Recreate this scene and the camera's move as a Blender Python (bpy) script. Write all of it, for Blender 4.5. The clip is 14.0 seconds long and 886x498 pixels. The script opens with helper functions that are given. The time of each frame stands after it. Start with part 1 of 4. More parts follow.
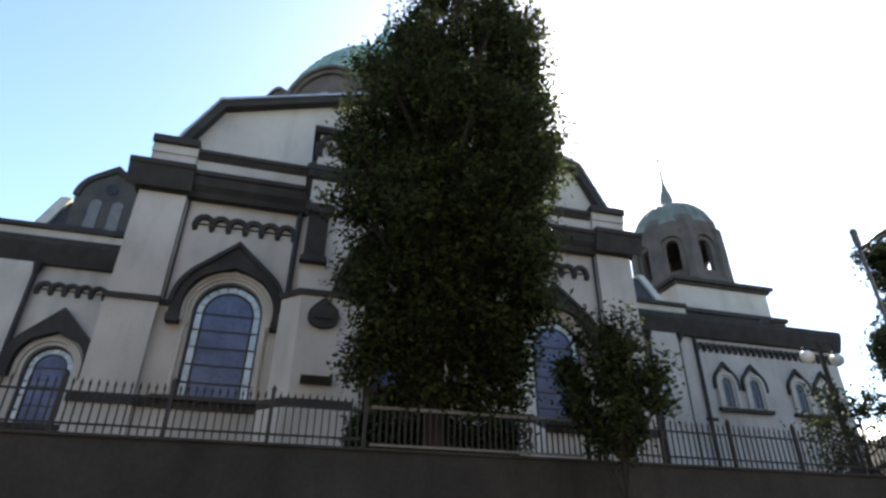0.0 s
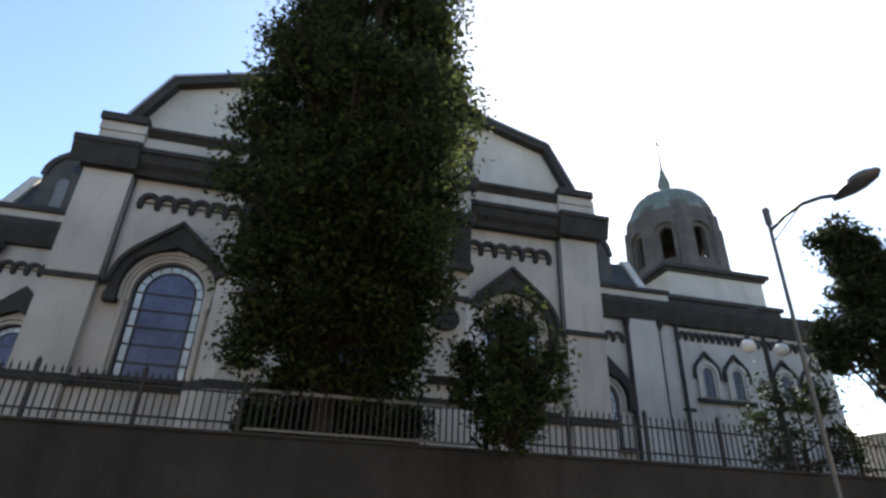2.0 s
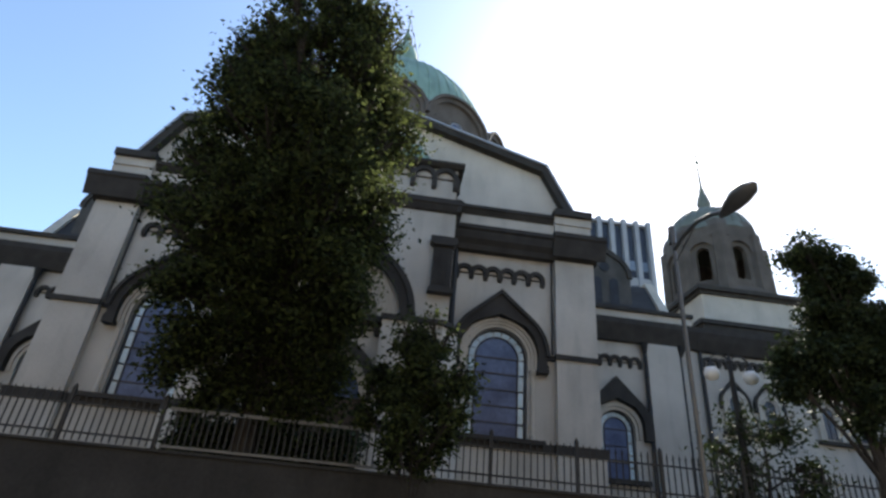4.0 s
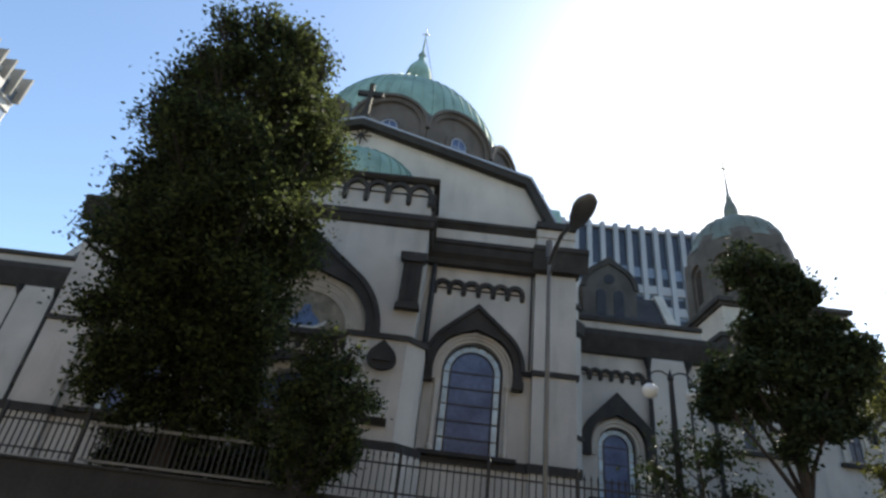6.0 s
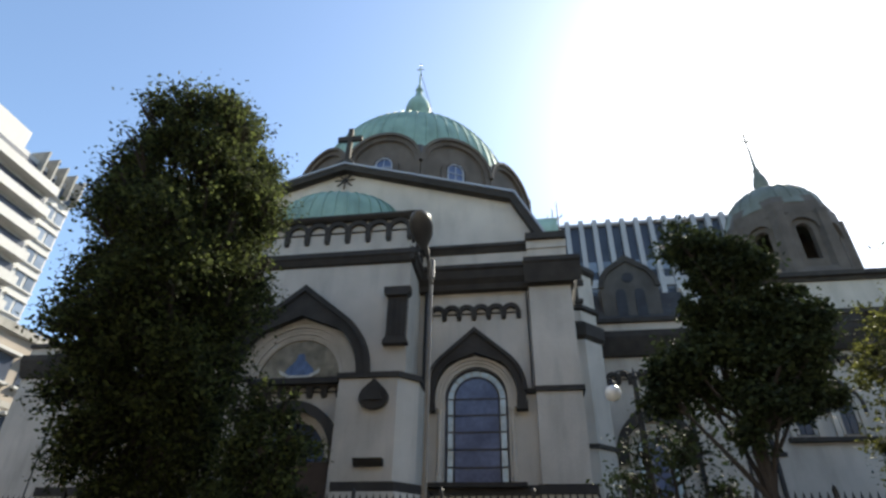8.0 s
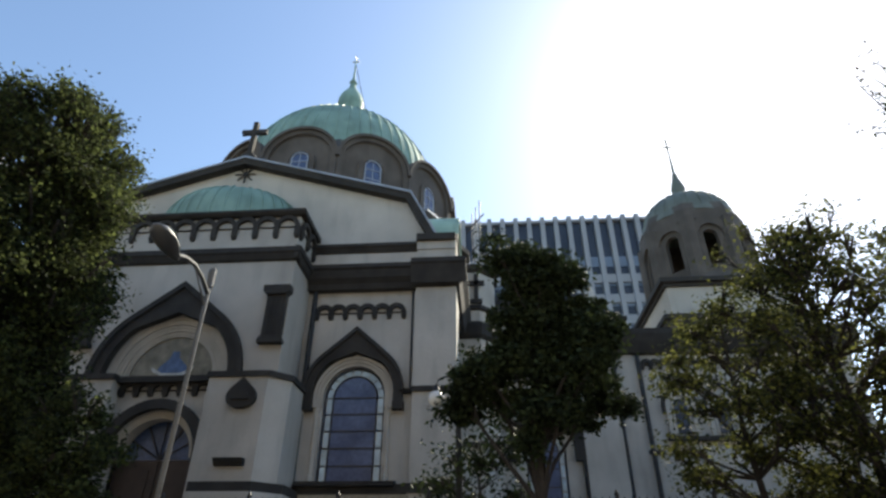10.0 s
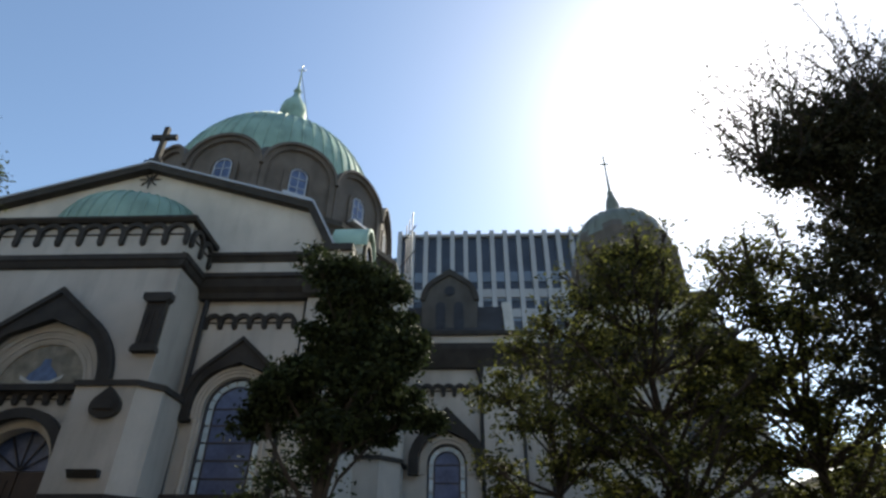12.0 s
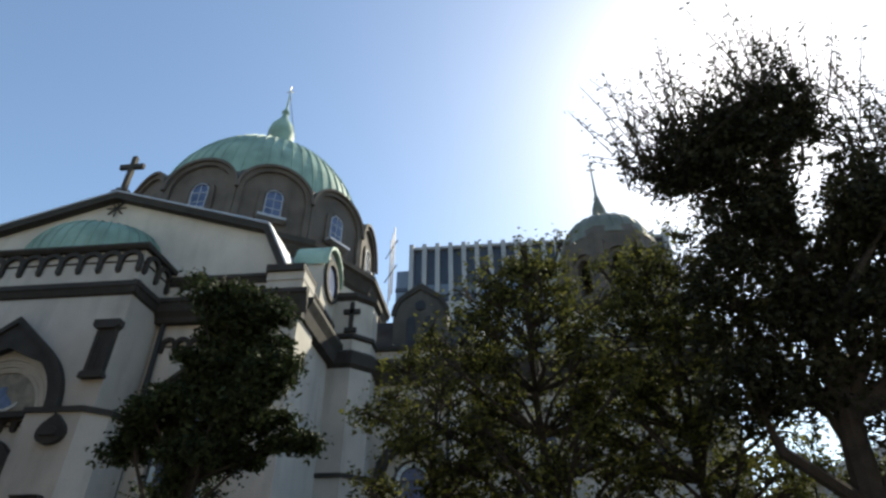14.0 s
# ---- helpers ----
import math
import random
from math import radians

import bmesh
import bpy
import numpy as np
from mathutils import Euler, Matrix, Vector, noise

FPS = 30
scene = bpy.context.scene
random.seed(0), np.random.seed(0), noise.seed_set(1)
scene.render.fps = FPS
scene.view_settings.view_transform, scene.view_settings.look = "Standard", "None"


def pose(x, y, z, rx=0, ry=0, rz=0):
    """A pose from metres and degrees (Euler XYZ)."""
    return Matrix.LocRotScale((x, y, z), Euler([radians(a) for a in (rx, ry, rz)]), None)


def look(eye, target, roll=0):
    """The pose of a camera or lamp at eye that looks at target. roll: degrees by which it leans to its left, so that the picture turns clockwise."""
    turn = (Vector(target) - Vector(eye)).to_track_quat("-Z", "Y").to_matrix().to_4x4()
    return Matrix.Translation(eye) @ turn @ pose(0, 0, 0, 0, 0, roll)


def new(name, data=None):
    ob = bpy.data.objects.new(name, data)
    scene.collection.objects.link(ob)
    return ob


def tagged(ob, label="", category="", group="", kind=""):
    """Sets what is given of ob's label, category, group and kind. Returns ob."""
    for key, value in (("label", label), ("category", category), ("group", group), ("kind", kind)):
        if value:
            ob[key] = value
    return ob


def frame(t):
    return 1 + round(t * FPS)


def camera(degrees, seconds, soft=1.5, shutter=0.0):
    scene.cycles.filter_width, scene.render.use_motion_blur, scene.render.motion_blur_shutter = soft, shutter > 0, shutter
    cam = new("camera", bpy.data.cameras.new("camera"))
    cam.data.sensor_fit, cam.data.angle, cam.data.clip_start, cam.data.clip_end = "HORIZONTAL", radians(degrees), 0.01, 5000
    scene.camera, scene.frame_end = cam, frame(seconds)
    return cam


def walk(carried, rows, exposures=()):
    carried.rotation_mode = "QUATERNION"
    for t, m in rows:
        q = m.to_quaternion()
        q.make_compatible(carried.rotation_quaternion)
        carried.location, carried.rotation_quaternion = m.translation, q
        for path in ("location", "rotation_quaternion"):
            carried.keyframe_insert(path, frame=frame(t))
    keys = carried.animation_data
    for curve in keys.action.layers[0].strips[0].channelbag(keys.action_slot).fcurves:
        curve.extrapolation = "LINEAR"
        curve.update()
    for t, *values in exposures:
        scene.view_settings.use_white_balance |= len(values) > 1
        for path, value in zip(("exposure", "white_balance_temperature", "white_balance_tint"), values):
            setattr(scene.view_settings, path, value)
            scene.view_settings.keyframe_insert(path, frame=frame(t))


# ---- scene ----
cam = camera(76.5, 14.0, soft=2.7)
PATH = [
    (0, (-3.049, 3.331, 1.887), (-2.604, 5.037, 2.831), 0.7),
    (0.5, (-2.379, 3.277, 1.913), (-1.879, 5.001, 2.794), -1.5),
    (1, (-1.769, 3.299, 1.98), (-1.238, 5.044, 2.803), 0.7),
    (1.5, (-1.313, 3.337, 2.007), (-0.941, 5.101, 2.872), 2.4),
    (2, (-0.773, 3.303, 2.05), (-0.391, 5.048, 2.95), 2.3),
    (2.5, (-0.149, 3.183, 2.127), (0.181, 4.907, 3.086), 4.8),
    (3, (0.56, 3.046, 2.171), (0.935, 4.802, 3.052), 7.0),
    (3.5, (1.167, 2.931, 2.167), (1.422, 4.697, 3.071), 6.9),
    (4, (1.758, 2.79, 2.154), (1.901, 4.538, 3.116), 5.3),
    (4.2, (2.01, 2.776, 2.156), (2.145, 4.439, 3.259), 3.6),
    (6.3, (4.706, 2.522, 2.443), (4.628, 4.264, 3.422), 6.9),
    (6.5, (4.961, 2.545, 2.443), (4.861, 4.257, 3.472), 5.0),
    (7, (5.589, 2.567, 2.505), (5.378, 4.259, 3.551), 3.1),
    (7.5, (6.217, 2.669, 2.591), (5.958, 4.37, 3.61), 4.1),
    (8, (6.862, 2.708, 2.614), (6.595, 4.385, 3.671), 1.2),
    (8.5, (7.499, 2.83, 2.689), (7.285, 4.58, 3.632), 1.1),
    (9, (8.067, 2.723, 2.756), (7.979, 4.446, 3.768), -0.0),
    (9.2, (8.342, 2.693, 2.79), (8.234, 4.419, 3.795), 0.4),
    (11.3, (11.299, 2.916, 2.841), (11.136, 4.584, 3.933), 0.7),
    (11.5, (11.606, 2.93, 2.83), (11.457, 4.618, 3.893), 1.5),
    (12, (12.356, 2.93, 2.887), (12.289, 4.62, 3.954), 0.4),
    (12.5, (13.006, 2.948, 2.916), (12.946, 4.62, 4.013), 1.0),
    (13, (13.72, 2.95, 2.937), (13.712, 4.628, 4.025), 0.5),
    (13.5, (14.436, 3.024, 3.035), (14.261, 4.682, 4.139), 2.7),
    (14, (15.131, 2.966, 3.005), (14.968, 4.63, 4.103), -0.1),
]
EXPOSURES = [(0, 1.66, 7000, 8), (2, 1.54, 7000, 8), (4, 1.42, 7050, 7), (6.5, 1.32, 7150, 6), (7.5, 1.34, 7200, 6), (9, 1.46, 7250, 6), (11.5, 0.9, 7250, 5), (12, 0.98, 7250, 5), (13, 0.9, 7300, 4), (13.5, 0.88, 7350, 4), (14, 0.98, 7350, 4)]
walk(cam, [(t, look(eye, target, roll)) for t, eye, target, roll in PATH], exposures=EXPOSURES)

# ---- light ----
SUN_AZ, SUN_EL = 32.0, 42.0
world = bpy.data.worlds.new("sky")
scene.world = world
world.use_nodes = True
wn = world.node_tree.nodes
sky = wn.new("ShaderNodeTexSky")
sky.sky_type = "NISHITA"
sky.sun_disc = False
sky.sun_elevation, sky.sun_rotation = radians(SUN_EL), radians(SUN_AZ)
sky.air_density, sky.dust_density, sky.ozone_density = 1.0, 0.62, 4.0
wn["Background"].inputs["Strength"].default_value = 0.12
world.node_tree.links.new(sky.outputs[0], wn["Background"].inputs["Color"])
sun_data = bpy.data.lights.new("sun", "SUN")
sun_data.energy, sun_data.angle, sun_data.color = 4.0, radians(0.5), (1.0, 0.95, 0.87)
sun = new("sun", sun_data)
sun_way = Vector((math.sin(radians(SUN_AZ)) * math.cos(radians(SUN_EL)), math.cos(radians(SUN_AZ)) * math.cos(radians(SUN_EL)), math.sin(radians(SUN_EL))))
sun.matrix_world = look(sun_way * 200, (0, 0, 0))


# ---- materials ----
def material(name, colour, rough=0.8, metal=0.0, scale=3.0, spread=0.25, bump=0.15, fine=40.0, island=0.0, piece=0.0, streak=0.0, spec=0.4, tint=None):
    """Base colour varied at two scales, with a fine bump; streak: vertical stains; island/piece: a shade for each island or object."""
    m = bpy.data.materials.new(name)
    m.use_nodes = True
    n, l = m.node_tree.nodes, m.node_tree.links
    b = n["Principled BSDF"]
    b.inputs["Roughness"].default_value, b.inputs["Metallic"].default_value = rough, metal
    b.inputs["Specular IOR Level"].default_value = spec
    co = n.new("ShaderNodeTexCoord")
    big = n.new("ShaderNodeTexNoise")
    big.inputs["Scale"].default_value, big.inputs["Detail"].default_value = scale, 5
    small = n.new("ShaderNodeTexNoise")
    small.inputs["Scale"].default_value, small.inputs["Detail"].default_value = fine, 4
    geo = n.new("ShaderNodeNewGeometry")
    l.new(geo.outputs["Position"], big.inputs["Vector"])
    l.new(geo.outputs["Position"], small.inputs["Vector"])
    ramp = n.new("ShaderNodeMapRange")
    ramp.inputs["From Min"].default_value, ramp.inputs["From Max"].default_value = 0.3, 0.7
    ramp.inputs["To Min"].default_value, ramp.inputs["To Max"].default_value = 1 - spread, 1 + spread
    l.new(big.outputs["Fac"], ramp.inputs["Value"])
    ramp2 = n.new("ShaderNodeMapRange")
    ramp2.inputs["From Min"].default_value, ramp2.inputs["From Max"].default_value = 0.3, 0.7
    ramp2.inputs["To Min"].default_value, ramp2.inputs["To Max"].default_value = 1 - spread * 0.5, 1 + spread * 0.5
    l.new(small.outputs["Fac"], ramp2.inputs["Value"])
    value = n.new("ShaderNodeMath")
    value.operation = "MULTIPLY"
    l.new(ramp.outputs[0], value.inputs[0])
    l.new(ramp2.outputs[0], value.inputs[1])
    out = value.outputs[0]

    def times(fac_socket, lo, hi, out, a=0.0, z=1.0):
        r = n.new("ShaderNodeMapRange")
        r.inputs["From Min"].default_value, r.inputs["From Max"].default_value = a, z
        r.inputs["To Min"].default_value, r.inputs["To Max"].default_value = lo, hi
        l.new(fac_socket, r.inputs["Value"])
        k = n.new("ShaderNodeMath")
        k.operation = "MULTIPLY"
        l.new(out, k.inputs[0])
        l.new(r.outputs[0], k.inputs[1])
        return k.outputs[0]
    if island:
        out = times(geo.outputs["Random Per Island"], 1 - island, 1 + island, out)
    if piece:
        info = n.new("ShaderNodeObjectInfo")
        out = times(info.outputs["Random"], 1 - piece, 1 + piece, out)
    if streak:
        mp = n.new("ShaderNodeMapping")
        mp.inputs["Scale"].default_value = (1.5, 1.5, 0.3)
        l.new(geo.outputs["Position"], mp.inputs["Vector"])
        st = n.new("ShaderNodeTexNoise")
        st.inputs["Scale"].default_value, st.inputs["Detail"].default_value = 1.3, 6
        l.new(mp.outputs[0], st.inputs["Vector"])
        out = times(st.outputs["Fac"], 1.0, 1 - streak, out, 0.5, 0.75)
    mix = n.new("ShaderNodeMix")
    mix.data_type, mix.blend_type = "RGBA", "MULTIPLY"
    mix.inputs[0].default_value = 1.0
    mix.inputs[6].default_value = (*colour, 1)
    l.new(out, mix.inputs[7])
    last = mix.outputs[2]
    if tint:
        mix.inputs[6].default_value = (1, 1, 1, 1)
        base = n.new("ShaderNodeMix")
        base.data_type = "RGBA"
        base.inputs[6].default_value, base.inputs[7].default_value = (*colour, 1), (*tint, 1)
        l.new(geo.outputs["Random Per Island"] if island else big.outputs["Fac"], base.inputs[0])
        l.new(base.outputs[2], mix.inputs[6])
    l.new(last, b.inputs["Base Color"])
    if bump:
        bp = n.new("ShaderNodeBump")
        bp.inputs["Strength"].default_value, bp.inputs["Distance"].default_value = bump, 0.02
        l.new(small.outputs["Fac"], bp.inputs["Height"])
        l.new(bp.outputs[0], b.inputs["Normal"])
    return m


STUCCO = material("stucco", (0.46, 0.43, 0.38), 0.9, scale=0.5, spread=0.16, streak=0.21, bump=0.2)
MOULD = material("moulded_stucco", (0.48, 0.44, 0.375), 0.9, scale=1.5, spread=0.12, streak=0.2)
TRIM = material("dark_trim_stone", (0.036, 0.032, 0.028), 0.85, scale=1.8, spread=0.3, streak=0.25)
DRUM = material("brown_drum_stone", (0.105, 0.09, 0.078), 0.9, scale=0.9, spread=0.25, streak=0.2)
COPPER = material("green_copper", (0.18, 0.31, 0.25), 0.65, scale=0.6, spread=0.2, streak=0.3, tint=(0.27, 0.38, 0.32))
SLATE = material("slate", (0.034, 0.034, 0.036), 0.9, scale=1.2, spread=0.3, piece=0.15)
ZINC = material("zinc_sheet", (0.36, 0.38, 0.41), 0.45, 0.3, scale=0.8, spread=0.15)
GLASS = material("stained_glass_blue", (0.055, 0.09, 0.21), 0.3, scale=1.1, spread=0.35, bump=0.08, fine=9, spec=0.35, tint=(0.09, 0.12, 0.19))
PALE = material("pale_border_glass", (0.5, 0.62, 0.68), 0.2, scale=2.5, spread=0.2, piece=0.18, bump=0.05, spec=0.6)
PALEPAINT = material("pale_painted_steel", (0.15, 0.15, 0.147), 0.5, scale=4, spread=0.15)
FINWHITE = material("grey_white_panel", (0.33, 0.34, 0.36), 0.7, scale=0.2, spread=0.06, streak=0.1)
DUSK = material("grey_dormer_stone", (0.07, 0.066, 0.06), 0.85, scale=1.5, spread=0.25, streak=0.2)
LEAD = material("window_lead", (0.05, 0.05, 0.06), 0.6)
IRON = material("painted_iron", (0.02, 0.021, 0.023), 0.6, scale=4, spread=0.2)
STEEL = material("galvanised_steel", (0.11, 0.11, 0.11), 0.4, 0.6, scale=3, spread=0.15)
GILT = material("weathered_gilt", (0.4, 0.36, 0.22), 0.5, 0.5)
MOSAIC = material("mosaic_gold", (0.16, 0.135, 0.09), 0.5, scale=3, spread=0.35, fine=60, tint=(0.24, 0.22, 0.17))
BLUE = material("mosaic_blue", (0.08, 0.13, 0.24), 0.5, scale=5, spread=0.3)
PALEMOS = material("mosaic_pale", (0.5, 0.5, 0.46), 0.5, scale=5, spread=0.3)
WOOD = material("dark_door_wood", (0.06, 0.04, 0.03), 0.6, scale=2)
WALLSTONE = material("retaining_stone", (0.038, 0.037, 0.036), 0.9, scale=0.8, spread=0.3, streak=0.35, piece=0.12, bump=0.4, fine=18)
CONCRETE = material("concrete", (0.3, 0.29, 0.265), 0.9, scale=0.8, spread=0.15, streak=0.3)
ASPHALT = material("asphalt", (0.05, 0.05, 0.052), 0.92, scale=0.6, spread=0.2, bump=0.5, fine=120)
PAVING = material("paving", (0.15, 0.145, 0.14), 0.9, scale=0.8, spread=0.15, piece=0.12)
SOIL = material("soil", (0.07, 0.055, 0.04), 0.95, scale=1.5, spread=0.4, bump=0.8, fine=25)
GRAVEL = material("terrace_paving", (0.14, 0.135, 0.125), 0.9, scale=1.0, spread=0.2)
BARK = material("bark", (0.034, 0.029, 0.025), 0.95, scale=5, spread=0.35, bump=0.8, fine=30)
WHITE = material("white_facade", (0.43, 0.43, 0.42), 0.7, scale=0.2, spread=0.06, streak=0.1)
TAN = material("tan_facade", (0.3, 0.26, 0.22), 0.8, scale=0.3, spread=0.1)
DARKGLASS = material("tinted_window", (0.05, 0.06, 0.085), 0.25, scale=0.3, spread=0.2, piece=0.25, bump=0, spec=0.5)
DULLGLASS = material("dull_window", (0.03, 0.033, 0.04), 0.55, scale=2, spread=0.3, bump=0, spec=0.2)
BELLCOPPER = material("weathered_grey_copper", (0.13, 0.145, 0.125), 0.7, scale=0.6, spread=0.2, streak=0.3, tint=(0.18, 0.2, 0.17))
SKYGLASS = material("reflective_window", (0.16, 0.2, 0.26), 0.15, scale=0.3, spread=0.2, piece=0.3, bump=0, spec=0.7)


def leaf_material(name, dark, light, through_light=0.35):
    m = material(name, dark, 0.7, scale=1.2, spread=0.25, bump=0, island=0.35, spec=0.15, tint=light)
    n, l = m.node_tree.nodes, m.node_tree.links
    b = n["Principled BSDF"]
    tr = n.new("ShaderNodeBsdfTranslucent")
    mx = n.new("ShaderNodeMixShader")
    mx.inputs[0].default_value = through_light
    src = b.inputs["Base Color"].links[0].from_socket
    l.new(src, tr.inputs["Color"])
    l.new(b.outputs[0], mx.inputs[1])
    l.new(tr.outputs[0], mx.inputs[2])
    l.new(mx.outputs[0], n["Material Output"].inputs["Surface"])
    return m


LEAF_A = leaf_material("leaf_camphor", (0.023, 0.03, 0.017), (0.072, 0.088, 0.028), 0.58)
LEAF_B = leaf_material("leaf_evergreen", (0.02, 0.03, 0.015), (0.036, 0.05, 0.02), 0.2)
LEAF_C = leaf_material("leaf_maple", (0.026, 0.033, 0.015), (0.1, 0.105, 0.028), 0.47)
LEAF_D = leaf_material("leaf_zelkova", (0.02, 0.024, 0.014), (0.035, 0.038, 0.02), 0.18)


# ---- mesh tools ----
class MB:
    """Collects vertices and faces of one mesh."""

    def __init__(self):
        self.v, self.f, self.smooth = [], [], False

    def add(self, vs, fs):
        k = len(self.v)
        self.v += [tuple(p) for p in vs]
        self.f += [tuple(i + k for i in q) for q in fs]
        return self

    def box(self, x0, x1, y0, y1, z0, z1):
        v = [(x, y, z) for z in (z0, z1) for y in (y0, y1) for x in (x0, x1)]
        return self.add(v, [(0, 2, 3, 1), (4, 5, 7, 6), (0, 1, 5, 4), (2, 6, 7, 3), (0, 4, 6, 2), (1, 3, 7, 5)])

    def prism(self, poly, y0, y1):
        """A polygon in x and z, pushed from y0 to y1."""
        n = len(poly)
        v = [(x, y0, z) for x, z in poly] + [(x, y1, z) for x, z in poly]
        return self.add(v, [tuple(range(n)), tuple(range(2 * n - 1, n - 1, -1))] + [(i, i + n, (i + 1) % n + n, (i + 1) % n) for i in range(n)])

    def prism_x(self, poly, x0, x1):
        n = len(poly)
        v = [(x0, y, z) for y, z in poly] + [(x1, y, z) for y, z in poly]
        return self.add(v, [tuple(range(n)), tuple(range(2 * n - 1, n - 1, -1))] + [(i, i + n, (i + 1) % n + n, (i + 1) % n) for i in range(n)])

    def prism_z(self, poly, z0, z1):
        n = len(poly)
        v = [(x, y, z0) for x, y in poly] + [(x, y, z1) for x, y in poly]
        return self.add(v, [tuple(range(n - 1, -1, -1)), tuple(range(n, 2 * n))] + [(i, (i + 1) % n, (i + 1) % n + n, i + n) for i in range(n)])

    def band(self, outer, inner, y0, y1):
        """A strip between two open curves in x and z, pushed from y0 to y1."""
        n = len(outer)
        for i in range(n - 1):
            quad = [outer[i], outer[i + 1], inner[i + 1], inner[i]]
            v = [(x, y0, z) for x, z in quad] + [(x, y1, z) for x, z in quad]
            f = [(0, 1, 2, 3), (7, 6, 5, 4), (0, 4, 5, 1), (2, 6, 7, 3)]
            if i == 0:
                f.append((3, 7, 4, 0))
            if i == n - 2:
                f.append((1, 5, 6, 2))
            self.add(v, f)
        return self

    def lathe(self, prof, n, cx=0.0, cy=0.0, a0=0.0, a1=360.0, turn=0.0):
        whole = abs(a1 - a0) >= 359.9
        m = n if whole else n + 1
        v = []
        for r, z in prof:
            for i in range(m):
                a = radians(a0 + (a1 - a0) * i / n + turn)
                v.append((cx + r * math.cos(a), cy + r * math.sin(a), z))
        f = []
        for j in range(len(prof) - 1):
            for i in range(n):
                k = (i + 1) % m
                f.append((j * m + i, j * m + k, (j + 1) * m + k, (j + 1) * m + i))
        return self.add(v, f)

    def tube(self, pts, radii, n=6):
        pts = [Vector(p) for p in pts]
        if not isinstance(radii, (list, tuple)):
            radii = [radii] * len(pts)
        k = len(self.v)
        for i, p in enumerate(pts):
            d = (pts[min(i + 1, len(pts) - 1)] - pts[max(i - 1, 0)]).normalized()
            s = d.cross(Vector((0.31, 0.17, 0.93)) if abs(d.z) < 0.9 else Vector((1, 0, 0))).normalized()
            w = d.cross(s)
            for j in range(n):
                a = 2 * math.pi * j / n
                self.v.append(tuple(p + (s * math.cos(a) + w * math.sin(a)) * radii[i]))
        for i in range(len(pts) - 1):
            for j in range(n):
                q = (j + 1) % n
                self.f.append((k + i * n + j, k + i * n + q, k + (i + 1) * n + q, k + (i + 1) * n + j))
        self.f.append(tuple(k + j for j in range(n - 1, -1, -1)))
        self.f.append(tuple(k + (len(pts) - 1) * n + j for j in range(n)))
        return self

    def mesh(self, name, mat):
        me = bpy.data.meshes.new(name)
        me.from_pydata(self.v, [], self.f)
        if mat:
            me.materials.append(mat)
        if self.smooth:
            me.shade_smooth()
            me.set_sharp_from_angle(angle=radians(38))
        bm = bmesh.new()
        bm.from_mesh(me)
        if len(bm.faces) < 4000:
            bmesh.ops.remove_doubles(bm, verts=bm.verts, dist=0.0004)
        if len(bm.faces) < 60000:
            bmesh.ops.recalc_face_normals(bm, faces=bm.faces)
        bm.to_mesh(me)
        bm.free()
        return me


def thing(name, label, category, base, group="", kind=""):
    ob = new(name)
    ob.empty_display_size = 0.2
    ob.location = base
    return tagged(ob, label, category, group, kind)


def part(name, mb, mat, parent, label="", at=None, turn=0.0, flip=False):
    """One mesh under a thing (given in world metres) or, with at, placed there; under a part always in that part's own metres."""
    me = mb.mesh(name, mat) if isinstance(mb, MB) else mb
    ob = new(name, me)
    ob.parent = parent
    if parent.type == "EMPTY":
        ob.location = Vector(at or (0, 0, 0)) - parent.location
    else:
        ob.location = at or (0, 0, 0)
    ob.rotation_euler = (0, 0, radians(turn))
    if flip:
        ob.scale = (-1, 1, 1)
    return tagged(ob, label)


def solid(name, mb, mat, label, category, kind="structure"):
    return tagged(new(name, mb.mesh(name, mat)), label, category, "", kind)


def arc(xc, zc, r, n=20, a0=180.0, a1=0.0):
    return [(xc + r * math.cos(radians(a0 + (a1 - a0) * i / n)), zc + r * math.sin(radians(a0 + (a1 - a0) * i / n))) for i in range(n + 1)]


def ogee(xc, zc, r, rise, n=52, leg=0.0):
    """A round arch with straight slopes up to a point, and straight legs."""
    out = [(xc - r, zc - leg)] if leg else []
    turn, top = radians(40), r + rise
    slope = (top - r * math.cos(turn)) / (r * math.sin(turn))
    for i in range(n + 1):
        a = 180 - 180 * i / n
        d = radians(abs(a - 90))
        k = r if d >= turn else top / (math.cos(d) + slope * math.sin(d))
        out.append((xc + k * math.cos(radians(a)), zc + k * math.sin(radians(a))))
    return out + ([(xc + r, zc - leg)] if leg else [])


def legs(curve, xc, r, z):
    return [(xc - r, z)] + curve + [(xc + r, z)]


def arched_wall(mb, x0, x1, z0, z1, y0, y1, holes):
    """A wall with round-headed openings (centre, half width, sill, spring), left to right."""
    x = x0
    for xc, r, zb, zs in holes:
        mb.box(x, xc - r, y0, y1, z0, z1)
        if zb > z0:
            mb.box(xc - r, xc + r, y0, y1, z0, zb)
        top = [(xc - r, z1)] + arc(xc, zs, r, 20) + [(xc + r, z1)]
        mb.prism(top, y0, y1)
        x = xc + r
    mb.box(x, x1, y0, y1, z0, z1)
    return mb


# ---- ground ----
def street(x):
    return 0.062 * (max(-35.0, min(40.0, x)) + 2.6) + 0.24


